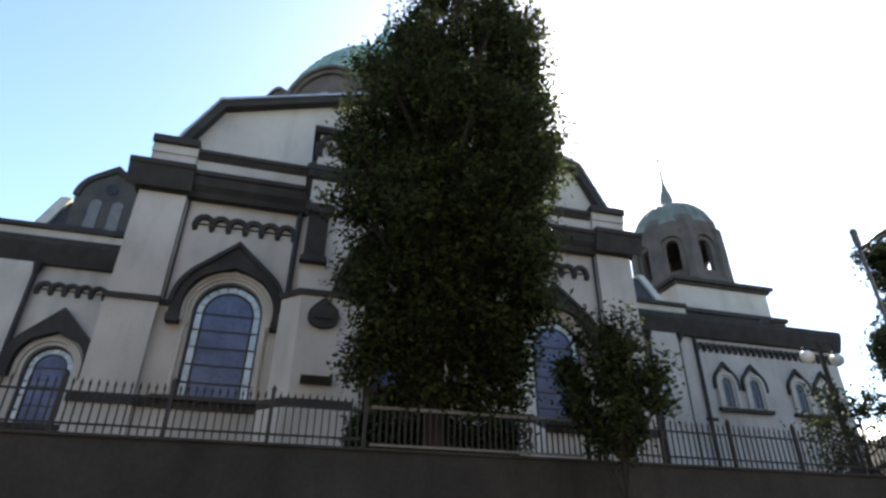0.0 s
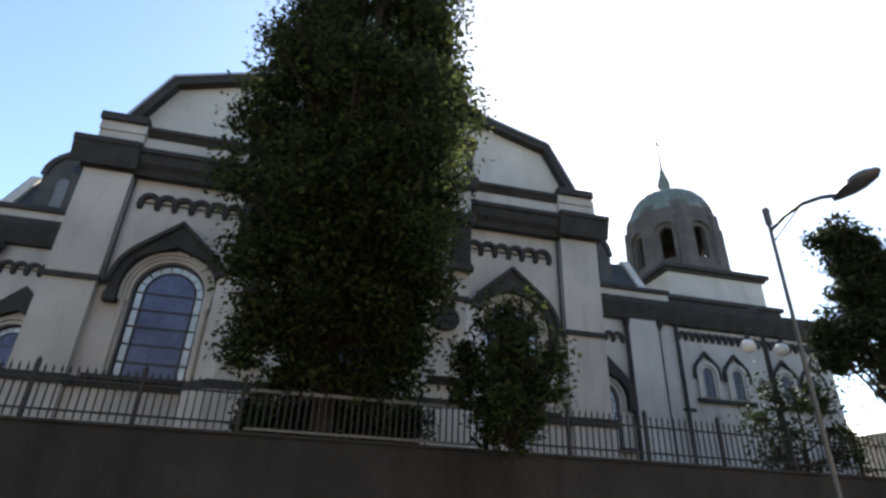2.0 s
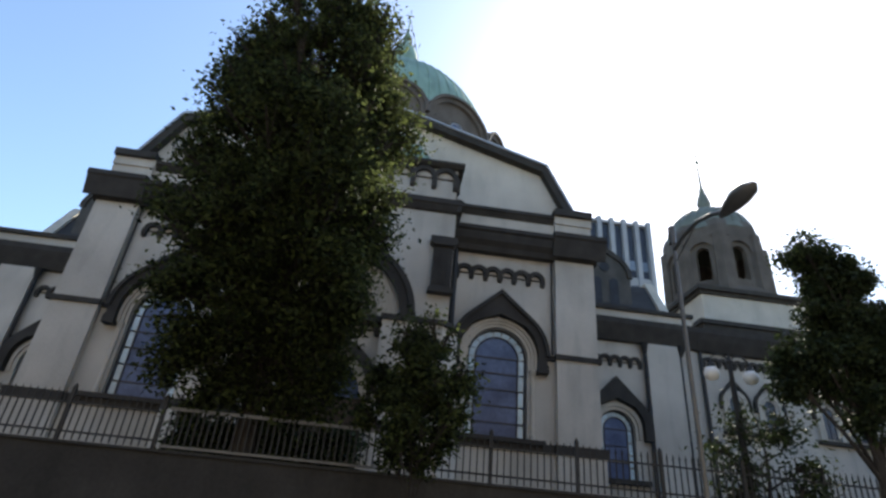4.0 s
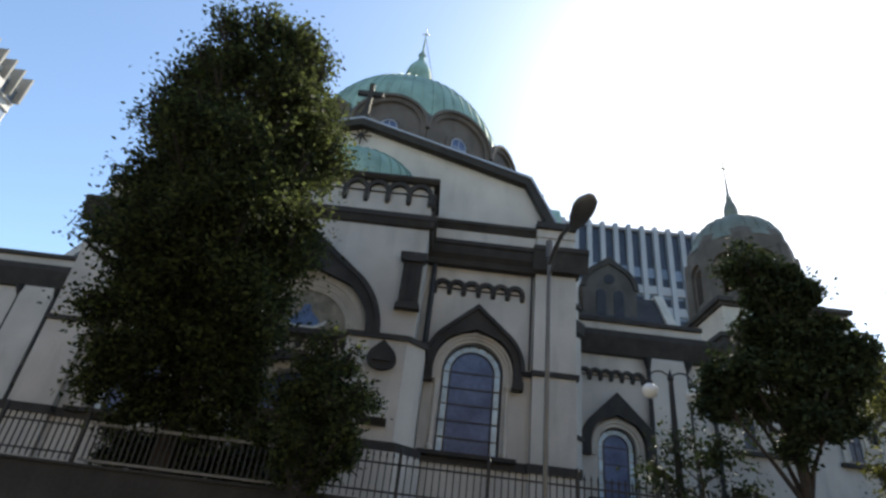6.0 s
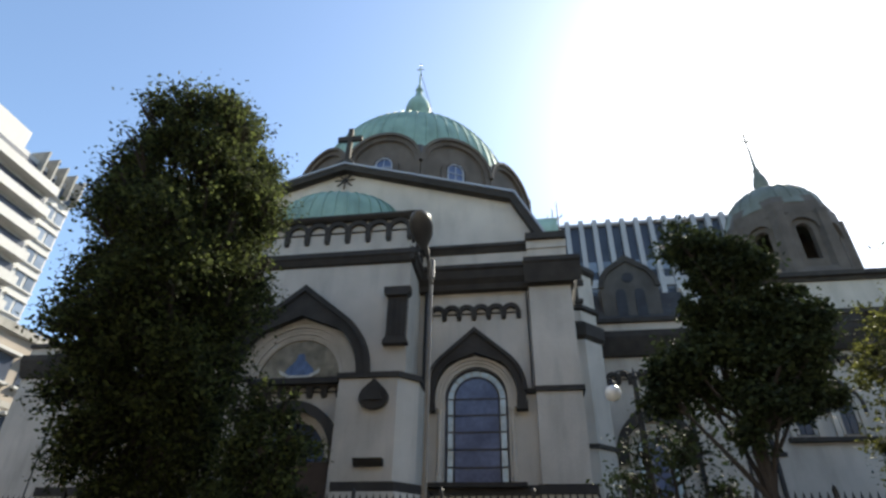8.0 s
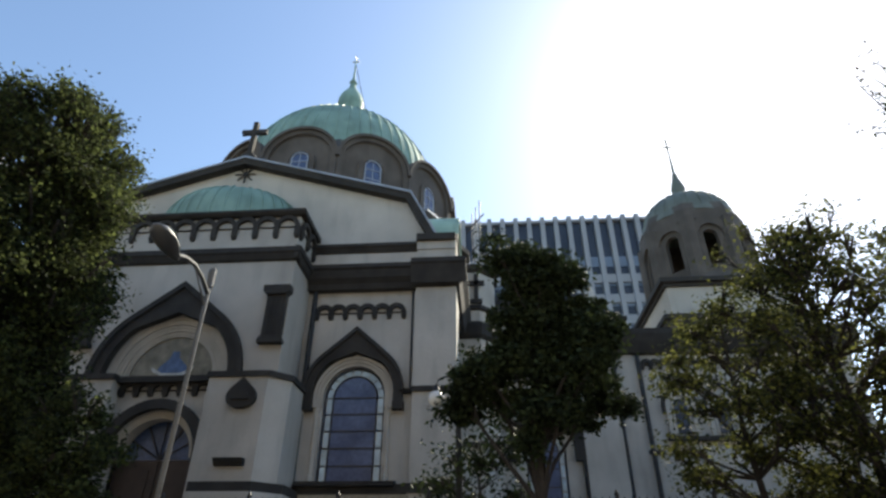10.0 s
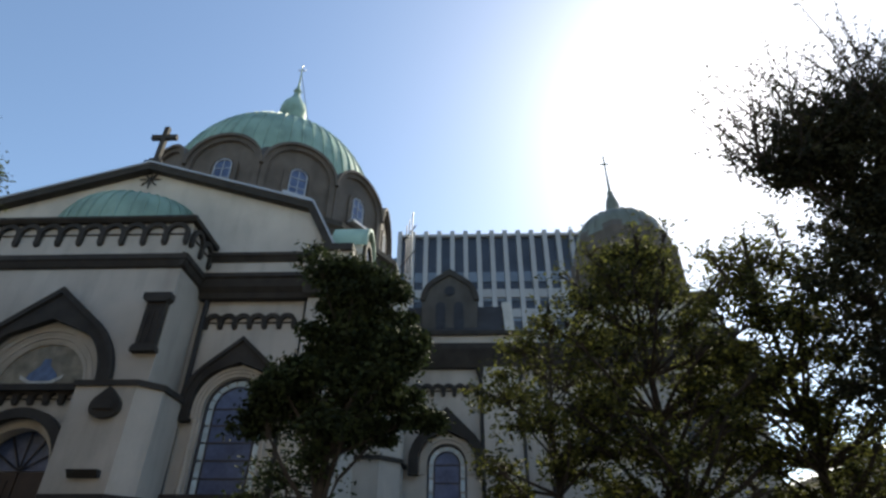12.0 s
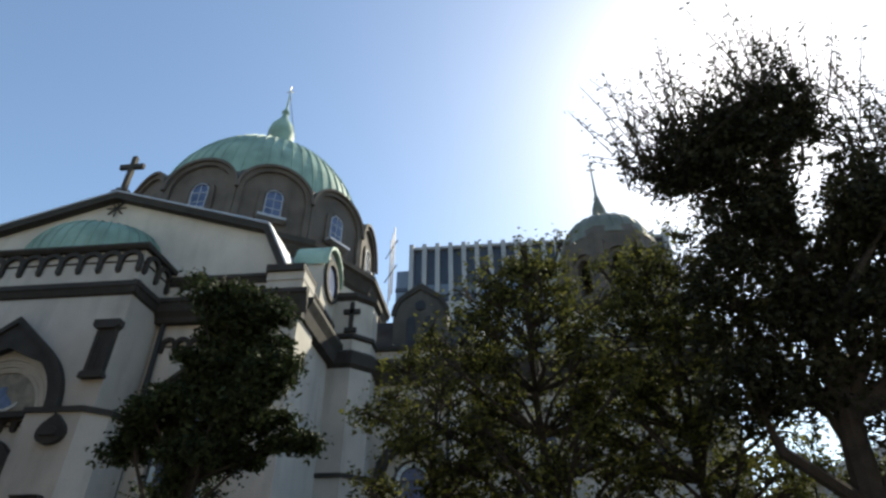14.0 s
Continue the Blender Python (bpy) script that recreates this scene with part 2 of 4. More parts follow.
def strip(mb, xs, y0, y1, lift, step=None):
    for a, b in zip(xs, xs[1:]):
        v = [(a, y0, street(a) + lift), (b, y0, street(b) + lift), (b, y1, street(b) + lift), (a, y1, street(a) + lift)]
        low = [(p[0], p[1], p[2] - 0.3) for p in v]
        mb.add(v + low, [(0, 1, 2, 3), (0, 4, 5, 1), (3, 2, 6, 7)])
    return mb


g = MB()
for a, b in ((-1500, -35), (-35, 40), (40, 1500)):
    g.add([(a, -1500, street(a) - 0.35), (b, -1500, street(b) - 0.35), (b, 1500, street(b) - 0.35), (a, 1500, street(a) - 0.35)], [(0, 1, 2, 3)])
solid("ground", g, SOIL, "bare city ground under the street", "ground")
solid("road", strip(MB(), [-120, -35, 0, 40, 120], 5.4, 9.4, -0.13), ASPHALT, "dark grey asphalt carriageway, gently rising", "road")
solid("pavement", strip(MB(), [-120, -35, 0, 40, 120], 0.2, 5.2, 0.0), PAVING, "grey paved footway beside the road", "pavement")
solid("pavement", strip(MB(), [-120, -35, 0, 40, 120], 9.6, 10.9, 0.0), PAVING, "grey paved footway under the trees", "pavement")
solid("planting_bed", strip(MB(), [-120, -35, 0, 40, 120], 11.1, 12.75, 0.06), SOIL, "planted soil strip before the retaining wall", "ground")
for y in (5.2, 9.4, 10.9):
    solid("kerb", strip(MB(), [-120, -35, 0, 40, 120], y, y + 0.2, 0.012 if y < 10 else 0.14), CONCRETE, "pale concrete kerb stones in a row", "kerb")
TERR = 3.25
solid("terrace", MB().box(-60, 60, 13.1, 75, -3.5, TERR), GRAVEL, "raised paved terrace round the cathedral", "ground")
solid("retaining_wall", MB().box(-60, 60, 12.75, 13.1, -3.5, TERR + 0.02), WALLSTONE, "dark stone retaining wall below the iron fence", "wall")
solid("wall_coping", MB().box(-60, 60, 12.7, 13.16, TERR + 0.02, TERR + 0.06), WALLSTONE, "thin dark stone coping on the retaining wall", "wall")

# unseen wall added behind the camera: blocks low sky, bounces warm sunlight onto the front
BOUNCEWALL = material("bounce_render", (0.3, 0.26, 0.205), 0.85, scale=0.4, spread=0.2, streak=0.2)
solid("wall_south", MB().box(-90, 90, -9.5, -9.0, -6, 17), BOUNCEWALL, "plain unseen wall added behind the camera, sand-coloured to bounce warm light", "wall")

# ---- cathedral ----
CH = thing("cathedral", "white stuccoed domed cathedral with dark stone trim", "church", (0, 26, TERR))

# transept front with two tall windows
WX, WR, WSILL, WSPR = 5.25, 0.98, 5.42, 7.98
part("front_wall", arched_wall(MB(), -8.3, -3.3, TERR, 11.7, 20.0, 20.6, [(-WX, WR, WSILL, WSPR)]), STUCCO, CH, "white stucco wall with a tall arched window")
part("front_wall", arched_wall(MB(), 3.3, 8.3, TERR, 11.7, 20.0, 20.6, [(WX, WR, WSILL, WSPR)]), STUCCO, CH, "white stucco wall with a tall arched window")
part("front_wall", MB().box(-3.3, 3.3, 20.0, 20.6, 8.1, 11.7), STUCCO, CH)
part("side_wall", MB().box(-8.3, -7.7, 20.6, 43.4, TERR, 11.7), STUCCO, CH)
part("side_wall", MB().box(7.7, 8.3, 20.6, 43.4, TERR, 11.7), STUCCO, CH)
part("back_wall", MB().box(-8.3, 8.3, 43.4, 44, TERR, 11.7), STUCCO, CH)
part("attic_wall", MB().box(-8.2, 8.2, 19.9, 44, 12.56, 13.14), STUCCO, CH)
gable = [(-7.75, 13.46), (7.75, 13.46), (6.72, 15.5), (0, 17.56), (-6.72, 15.5)]
part("gable_wall", MB().prism(gable, 43.5, 44), STUCCO, CH)
part("gable_wall", MB().prism(gable, 20.0, 20.5), STUCCO, CH, "plain white gable with a broken slope")
for s in (-1, 1):
    a, b = sorted((s * 7.12, s * 8.5))
    part("pier", MB().box(a, b, 19.74, 20.0, 5.36, 11.7).box(a - 0.06, b + 0.06, 19.62, 20.0, TERR, 5.1), STUCCO, CH, "white corner pier")
    part("pier_side", MB().box(*sorted((s * 8.3, s * 8.5)), 20.0, 21.4, TERR, 11.7), STUCCO, CH)
    part("pier_cap", MB().box(a, b, 19.72, 21.0, 13.14, 13.46).box(a + 0.02, b - 0.02, 19.78, 21.0, 12.6, 13.14), STUCCO, CH)
    part("pier_cap_slab", MB().box(a - 0.02, b + 0.0, 19.58, 21.1, 13.46, 13.72), TRIM, CH, "dark stone slab on the corner pier")
    part("plinth_band", MB().box(*sorted((s * 3.72, s * 7.1)), 19.72, 20.0, 5.1, 5.36).box(a - 0.12, b + 0.12, 19.56, 20.0, 5.1, 5.36), TRIM, CH, "dark stone band on the plinth")
    part("plinth", MB().box(*sorted((s * 3.6, s * 7.06)), 19.8, 20.0, TERR, 5.1), STUCCO, CH)
    for xa, xb, ya, yb in ((3.72, 3.78, 19.9, 20.0), (6.78, 7.12, 19.9, 20.0), (7.07, 8.5, 19.66, 19.74), (8.5, 8.58, 19.66, 21.4)):
        part("string_course", MB().box(*sorted((s * xa, s * xb)), ya, yb, 8.02, 8.18), TRIM, CH, "thin dark string course")
    part("downpipe", MB().tube([(s * 3.66, 19.85, TERR), (s * 3.62, 19.85, 11.6)], 0.09, 8).tube([(s * 7.02, 19.88, 8.2), (s * 7.02, 19.88, 11.6)], 0.03, 6), IRON, CH, "dark iron downpipe")
# main cornice, stepped profile, round front and sides
c = MB()
c.prism_x([(20.0, 11.62), (19.72, 11.62), (19.66, 11.8), (19.5, 11.96), (19.44, 12.24), (19.36, 12.28), (19.36, 12.43), (20.0, 12.56)], -8.62, 8.62)
for s in (-1, 1):
    a, b = sorted((s * 6.98, s * 8.86))
    c.prism_x([(19.5, 11.66), (19.48, 11.7), (19.38, 12.05), (19.3, 12.3), (19.24, 12.36), (19.24, 12.52), (19.5, 12.56)], a, b)
    c.prism([(s * 8.3, 11.62), (s * 8.6, 11.66), (s * 8.7, 12.05), (s * 8.86, 12.36), (s * 8.86, 12.52), (s * 8.3, 12.56)], 20.0, 44)
part("cornice", c, TRIM, CH, "deep dark moulded stone cornice")
part("attic_cornice", MB().prism_x([(20.0, 13.14), (19.86, 13.14), (19.76, 13.3), (19.7, 13.34), (19.7, 13.46), (20.0, 13.46)], -7.1, 7.1).prism([(8.2, 13.14), (8.4, 13.34), (8.4, 13.46), (8.2, 13.46)], 21.1, 44).prism([(-8.2, 13.14), (-8.4, 13.34), (-8.4, 13.46), (-8.2, 13.46)], 21.1, 44), TRIM, CH)
outer = [(-7.78, 13.7), (-6.8, 15.62), (0, 17.74), (6.8, 15.62), (7.78, 13.7)]
inner = [(-7.58, 13.5), (-6.64, 15.36), (0, 17.44), (6.64, 15.36), (7.58, 13.5)]
part("raking_cornice", MB().band(outer, inner, 19.66, 20.02), TRIM, CH, "dark stone edge along the gable")
roof = [(x * 1.006, z + 0.06) for x, z in outer]
part("transept_roof", MB().band(roof, [(x, z - 0.02) for x, z in outer], 19.6, 44.4), ZINC, CH, "pale grey sheet-metal roof")
for (xa, za), (xb, zb) in zip(roof, roof[1:]):
    for i in range(25):
        y = 20.2 + i
        part("roof_seam", MB().tube([(xa, y, za), (xb, y, zb)], 0.025, 4), ZINC, CH)


def corbel_frieze(name, label, n, width, at, turn=0.0, h=0.47, k=0.55):
    """A row of small blind arches on corbels with a scalloped top, hanging from the given point."""
    step = width / n
    r = step / 2 + 0.07
    zs = -min(r, h * k)
    row = part(name, MB().box(-width / 2, width / 2, -0.05, 0.0, zs - 0.02, zs + 0.02), TRIM, CH, label, at, turn)
    corbel = MB().box(-0.085, 0.085, -0.12, 0.0, -h + 0.06, zs + 0.03)
    corbel.prism([(-0.085, -h + 0.06), (-0.06, -h - 0.02), (0.06, -h - 0.02), (0.085, -h + 0.06)], -0.09, 0.0)
    corbel = corbel.mesh("corbel", TRIM)
    arches = [MB().band(arc(0, zs, r, 12), arc(0, zs, step / 2 - 0.085, 12), y, 0.0).mesh("arch", TRIM) for y in (-0.13, -0.133)]
    for i in range(n + 1):
        part("corbel", corbel, TRIM, row, "", (-width / 2 + i * step, 0, 0))
    for i in range(n):
        part("arch", arches[i % 2], TRIM, row, "", (-width / 2 + (i + 0.5) * step, 0, 0))
    return row


for s in (-1, 1):
    corbel_frieze("corbel_frieze", "dark corbel frieze of small blind arches", 6, 3.0, (s * 5.22, 20.0, 11.08))


def tall_window(parent, x, y, sill, spring, r, rows, lab, bars=5):
    """A round-headed stained window: lead frame, bars, blue centre and pale border panes."""
    f = MB()
    f.band(legs(arc(0, 0, r, 20), 0, r, sill - spring), legs(arc(0, 0, r - 0.06, 20), 0, r - 0.06, sill - spring), 0.16, 0.3)
    ri = r - 0.06 - 0.2
    f.band(legs(arc(0, 0, ri, 20), 0, ri, sill - spring), legs(arc(0, 0, ri - 0.045, 20), 0, ri - 0.045, sill - spring), 0.18, 0.26)
    f.box(-r, r, 0.16, 0.3, sill - spring - 0.06, sill - spring)
    win = part("window", f, LEAD, parent, lab, (x, y, spring))
    h = spring - sill
    for i in range(1, bars + 1):
        z = sill - spring + h * i / bars
        part("bar", MB().box(-ri + 0.045, ri - 0.045, 0.19, 0.25, z - 0.022, z + 0.022), LEAD, win)
    cpoly = [(-ri + 0.045, sill - spring)] + arc(0, 0, ri - 0.045, 16) + [(ri - 0.045, sill - spring)]
    part("pane", MB().prism(cpoly, 0.22, 0.24), GLASS, win, "blue stained-glass light")
    ph = h / rows
    side = MB().box(-0.085, 0.085, 0.21, 0.235, 0.03, ph - 0.03).mesh("pane", PALE)
    for s in (-1, 1):
        for i in range(rows):
            part("pane", side, PALE, win, "", (s * (ri + 0.1), 0, sill - spring + i * ph))
    n = 9
    for i in range(n):
        a0, a1 = 180 - 180 * (i + 0.06) / n, 180 - 180 * (i + 0.94) / n
        part("pane", MB().band(arc(0, 0, ri + 0.185, 4, a0, a1), arc(0, 0, ri + 0.015, 4, a0, a1), 0.21, 0.235), PALE, win)
    return win


for s in (-1, 1):
    tall_window(CH, s * WX, 20.0, WSILL, WSPR, WR, 5, "tall round-headed stained window with pale border panes")
    part("window_sill", MB().prism_x([(20.3, 5.3), (19.56, 5.3), (19.56, 5.42), (20.3, 5.52)], s * WX - 1.45, s * WX + 1.45), TRIM, CH, "dark stone sill")
    mb = MB()
    for r0, r1, y in ((0.98, 1.06, 19.97), (1.08, 1.17, 19.93), (1.18, 1.27, 19.88)):
        mb.band(legs(arc(s * WX, WSPR, r1, 22), s * WX, r1, 7.62), legs(arc(s * WX, WSPR, r0, 22), s * WX, r0, 7.62), y, 20.05)
    part("window_moulding", mb, MOULD, CH, "pale stepped arch moulding")
    hd = MB().band(ogee(s * WX, WSPR + 0.06, 1.56, 0.5, leg=0.3), ogee(s * WX, WSPR + 0.06, 1.28, 0.03, leg=0.3), 19.7, 20.0)
    hd.box(s * WX - 1.6, s * WX - 1.26, 19.68, 20.0, 7.5, 7.76).box(s * WX + 1.26, s * WX + 1.6, 19.68, 20.0, 7.5, 7.76)
    hd.band(ogee(s * WX, WSPR + 0.06, 1.62, 0.54), ogee(s * WX, WSPR + 0.06, 1.5, 0.5), 19.6, 19.74)
    part("hood_mould", hd, TRIM, CH, "dark pointed hood mould over the window")
    for k in (-1, 1):
        part("colonnette", MB().lathe([(0.1, 5.42), (0.1, 5.6), (0.07, 5.66), (0.07, 7.45), (0.11, 7.56), (0.11, 7.62)], 10, s * WX + k * 1.12, 19.96), MOULD, CH)

# gable symbol and cross
sy = MB()
for i in range(4):
    a = radians(45 * i + 22.5 * 0)
    dx, dz = math.cos(a) * 0.42, math.sin(a) * 0.42
    sy.tube([(-dx, 19.95, 17.1 - dz), (dx, 19.95, 17.1 + dz)], 0.035, 4)
sy.band(arc(0.09, 17.36, 0.13, 8, 90, -90), arc(0.09, 17.36, 0.08, 8, 90, -90), 19.92, 19.99)
part("gable_symbol", sy, IRON, CH, "dark iron star-shaped monogram on the gable")
cr = MB().box(-0.1, 0.1, 19.82, 20.0, 18.0, 19.86).box(-0.53, 0.53, 19.83, 19.99, 19.2, 19.42)
cr.box(-0.35, 0.35, 19.68, 20.2, 17.6, 17.9).box(-0.22, 0.22, 19.74, 20.1, 17.9, 18.05)
part("gable_cross", cr, TRIM, CH, "dark stone cross on the gable point")

# ---- porch ----
p = MB()
arched_wall(p, -3.35, 3.35, 8.12, 11.97, 18.2, 18.75, [(0, 1.9, 8.12, 8.14)])
p.box(-3.35, -2.9, 18.75, 20.0, 8.12, 11.97).box(2.9, 3.35, 18.75, 20.0, 8.12, 11.97)
part("porch_wall", p, STUCCO, CH, "white projecting porch wall over the doorway")
mb = MB()
for r0, r1, y in ((1.66, 1.9, 18.24), (1.46, 1.66, 18.3), (1.3, 1.46, 18.36)):
    mb.band(arc(0, 8.14, r1, 26), arc(0, 8.14, r0, 26), y, 18.75)
    mb.band(arc(0, 8.14, r1 - 0.04, 26), arc(0, 8.14, r1 - 0.1, 26), y - 0.03, y)
part("porch_arch", mb, MOULD, CH, "pale stepped arch rings")
part("porch_hood", MB().band(ogee(0, 8.14, 2.3, 0.62), ogee(0, 8.14, 1.92, 0.04), 17.96, 18.2).band(ogee(0, 8.14, 2.36, 0.66), ogee(0, 8.14, 2.2, 0.6), 17.88, 18.0), TRIM, CH, "broad dark pointed hood over the doorway")
part("tympanum", MB().prism(arc(0, 8.16, 1.3, 24), 18.42, 18.66), MOSAIC, CH, "dull gold mosaic lunette with a blue figure-like patch")
part("mosaic_patch", MB().prism([(-0.5, 8.3), (0.5, 8.3), (0.42, 8.52), (0.14, 8.78), (0.1, 8.98), (-0.1, 8.98), (-0.16, 8.76), (-0.42, 8.5)], 18.406, 18.42), BLUE, CH)
part("mosaic_band", MB().band([(-0.66, 8.5), (-0.3, 8.3), (0.3, 8.3), (0.66, 8.5)], [(-0.62, 8.36), (-0.3, 8.2), (0.3, 8.2), (0.62, 8.36)], 18.39, 18.402), PALEMOS, CH)
for s in (-1, 1):
    low = [(s * 1.45, 18.9), (s * 1.45, 17.98), (s * 3.2, 17.98), (s * 3.72, 18.5), (s * 3.72, 20.0), (s * 2.9, 20.0), (s * 2.9, 18.9)]
    low = low if s > 0 else low[::-1]
    part("porch_pier", MB().prism_z(low, TERR, 8.0), STUCCO, CH, "white chamfered pier beside the door")
    grow = [(s * 1.4, 18.9), (s * 1.4, 17.9), (s * 3.24, 17.9), (s * 3.8, 18.46), (s * 3.8, 20.0), (s * 2.9, 20.0), (s * 2.9, 18.9)]
    part("porch_string", MB().prism_z(grow if s > 0 else grow[::-1], 8.0, 8.16), TRIM, CH, "dark stone string course")
    base = [(s * 1.6, 18.9), (s * 1.6, 17.78), (s * 3.3, 17.78), (s * 3.94, 18.42), (s * 3.94, 19.7), (s * 2.9, 19.7), (s * 2.9, 18.9)]
    part("porch_base", MB().prism_z(base if s > 0 else base[::-1], TERR, 4.92), STUCCO, CH)
    part("porch_base_band", MB().prism_z(base if s > 0 else base[::-1], 4.92, 5.16), TRIM, CH, "dark stone band on the porch base")
    x = s * 3.02
    bp = part("blind_pilaster", MB().box(-0.3, 0.3, -0.2, 0.0, 0.21, 1.58), TRIM, CH, "short dark stone pilaster with cap and base", (x, 18.2, 9.04))
    part("capital", MB().prism([(-0.31, 1.58), (0.31, 1.58), (0.42, 1.68), (0.42, 1.88), (-0.42, 1.88), (-0.42, 1.68)], -0.32, 0.0), TRIM, bp)
    part("foot", MB().prism([(-0.38, 0.0), (0.38, 0.0), (0.37, 0.12), (0.31, 0.21), (-0.31, 0.21), (-0.37, 0.12)], -0.26, 0.0), TRIM, bp)
    for k in (-0.17, 0.0, 0.17):
        part("flute", MB().box(k - 0.03, k + 0.03, -0.23, -0.2, 0.28, 1.5), TRIM, bp)
    x = s * 2.55
    can = ogee(x, 7.36, 0.42, 0.16, 18)
    part("niche_canopy", MB().prism(can + [(x + 0.42 * math.cos(radians(a)), 7.36 - 0.3 * math.sin(radians(a))) for a in range(20, 161, 20)], 17.8, 17.98).prism(arc(x, 7.3, 0.26, 12), 17.74, 17.8), TRIM, CH, "dark stone canopy of an empty niche")
    part("niche_shelf", MB().prism_x([(17.98, 5.56), (17.86, 5.56), (17.72, 5.74), (17.98, 5.74)], x - 0.4, x + 0.4), TRIM, CH, "small dark stone bracket shelf")
part("porch_lintel", MB().box(-1.5, 1.5, 18.14, 18.9, 7.96, 8.14), TRIM, CH)
corbel_frieze("dentil_frieze", "dark corbel frieze above the door", 6, 2.7, (0, 18.42, 7.96), h=0.36)
p = MB()
arched_wall(p, -1.6, 1.6, TERR, 7.96, 18.42, 18.8, [(0, 1.28, TERR, 5.9)])
part("door_wall", p, STUCCO, CH)
part("door_hood", MB().band(legs(arc(0, 5.9, 1.58, 22), 0, 1.58, 5.7), legs(arc(0, 5.9, 1.3, 22), 0, 1.3, 5.7), 18.2, 18.42), TRIM, CH, "dark round arch over the door")
part("door_moulding", MB().band(arc(0, 5.9, 1.28, 22), arc(0, 5.9, 1.08, 22), 18.5, 18.9), MOULD, CH)
door = part("door", MB().box(-1.28, -0.02, 18.96, 19.04, TERR, 5.9).box(0.02, 1.28, 18.96, 19.04, TERR, 5.9), WOOD, CH, "dark wooden double door")
for s in (-1, 1):
    for z in (3.6, 4.7):
        part("panel", MB().box(s * 0.65 - 0.42, s * 0.65 + 0.42, 18.93, 18.96, z, z + 0.95), WOOD, door)
fan = part("fanlight", MB().prism(arc(0, 5.92, 1.1, 18), 18.98, 19.02), GLASS, CH, "dark arched fanlight")
for a in (30, 60, 90, 120, 150):
    part("glazing_bar", MB().tube([(0, 18.95, 5.92), (1.08 * math.cos(radians(a)), 18.95, 5.92 + 1.08 * math.sin(radians(a)))], 0.03, 4), LEAD, fan)
c = MB().prism_x([(18.2, 11.94), (18.1, 11.98), (18.02, 12.16), (17.97, 12.2), (17.97, 12.38), (18.2, 12.46)], -3.52, 3.52)
for s in (-1, 1):
    c.prism([(s * 3.35, 11.94), (s * 3.44, 11.98), (s * 3.5, 12.16), (s * 3.56, 12.2), (s * 3.56, 12.38), (s * 3.35, 12.46)], 18.0, 20.0)
part("porch_cornice", c, TRIM, CH, "dark stone cornice round the porch")
part("porch_attic", MB().box(-3.3, 3.3, 18.22, 20.0, 12.42, 13.7), STUCCO, CH)
corbel_frieze("porch_arcade", "dark arcade of small arches under the porch eaves", 9, 6.5, (0, 18.22, 13.7), h=0.84, k=0.6)
corbel_frieze("porch_arcade", "", 2, 1.45, (3.3, 19.1, 13.7), 90, h=0.84, k=0.6)
corbel_frieze("porch_arcade", "", 2, 1.45, (-3.3, 19.1, 13.7), -90, h=0.84, k=0.6)
part("porch_eave", MB().prism_x([(18.22, 13.702), (18.06, 13.702), (17.96, 13.8), (17.96, 13.88), (20.0, 13.88), (20.0, 13.702)], -3.5, 3.5), TRIM, CH, "dark moulded eaves")
# copper half dome over the porch
prof = [(math.cos(radians(a)) ** 0.62, math.sin(radians(a)) ** 0.9) for a in range(0, 90, 9)] + [(0.0, 1.0)]
q = MB()
q.smooth = True
q.lathe([(2.7 * cz, 13.88 + 1.95 * sz) for cz, sz in prof], 36, 0, 20.0, 180, 360)
q.v = [(x, 20.0 + (y - 20.0) * 0.7, z) for x, y, z in q.v]
hd = part("porch_half_dome", q, COPPER, CH, "green copper half dome over the porch")
for k in range(1, 18):
    a = radians(180 + 10 * k)
    part("copper_seam", MB().tube([(2.72 * cz * math.cos(a), 20.0 + 0.7 * 2.72 * cz * math.sin(a), 13.89 + 1.96 * sz) for cz, sz in prof], 0.035, 4), COPPER, hd)

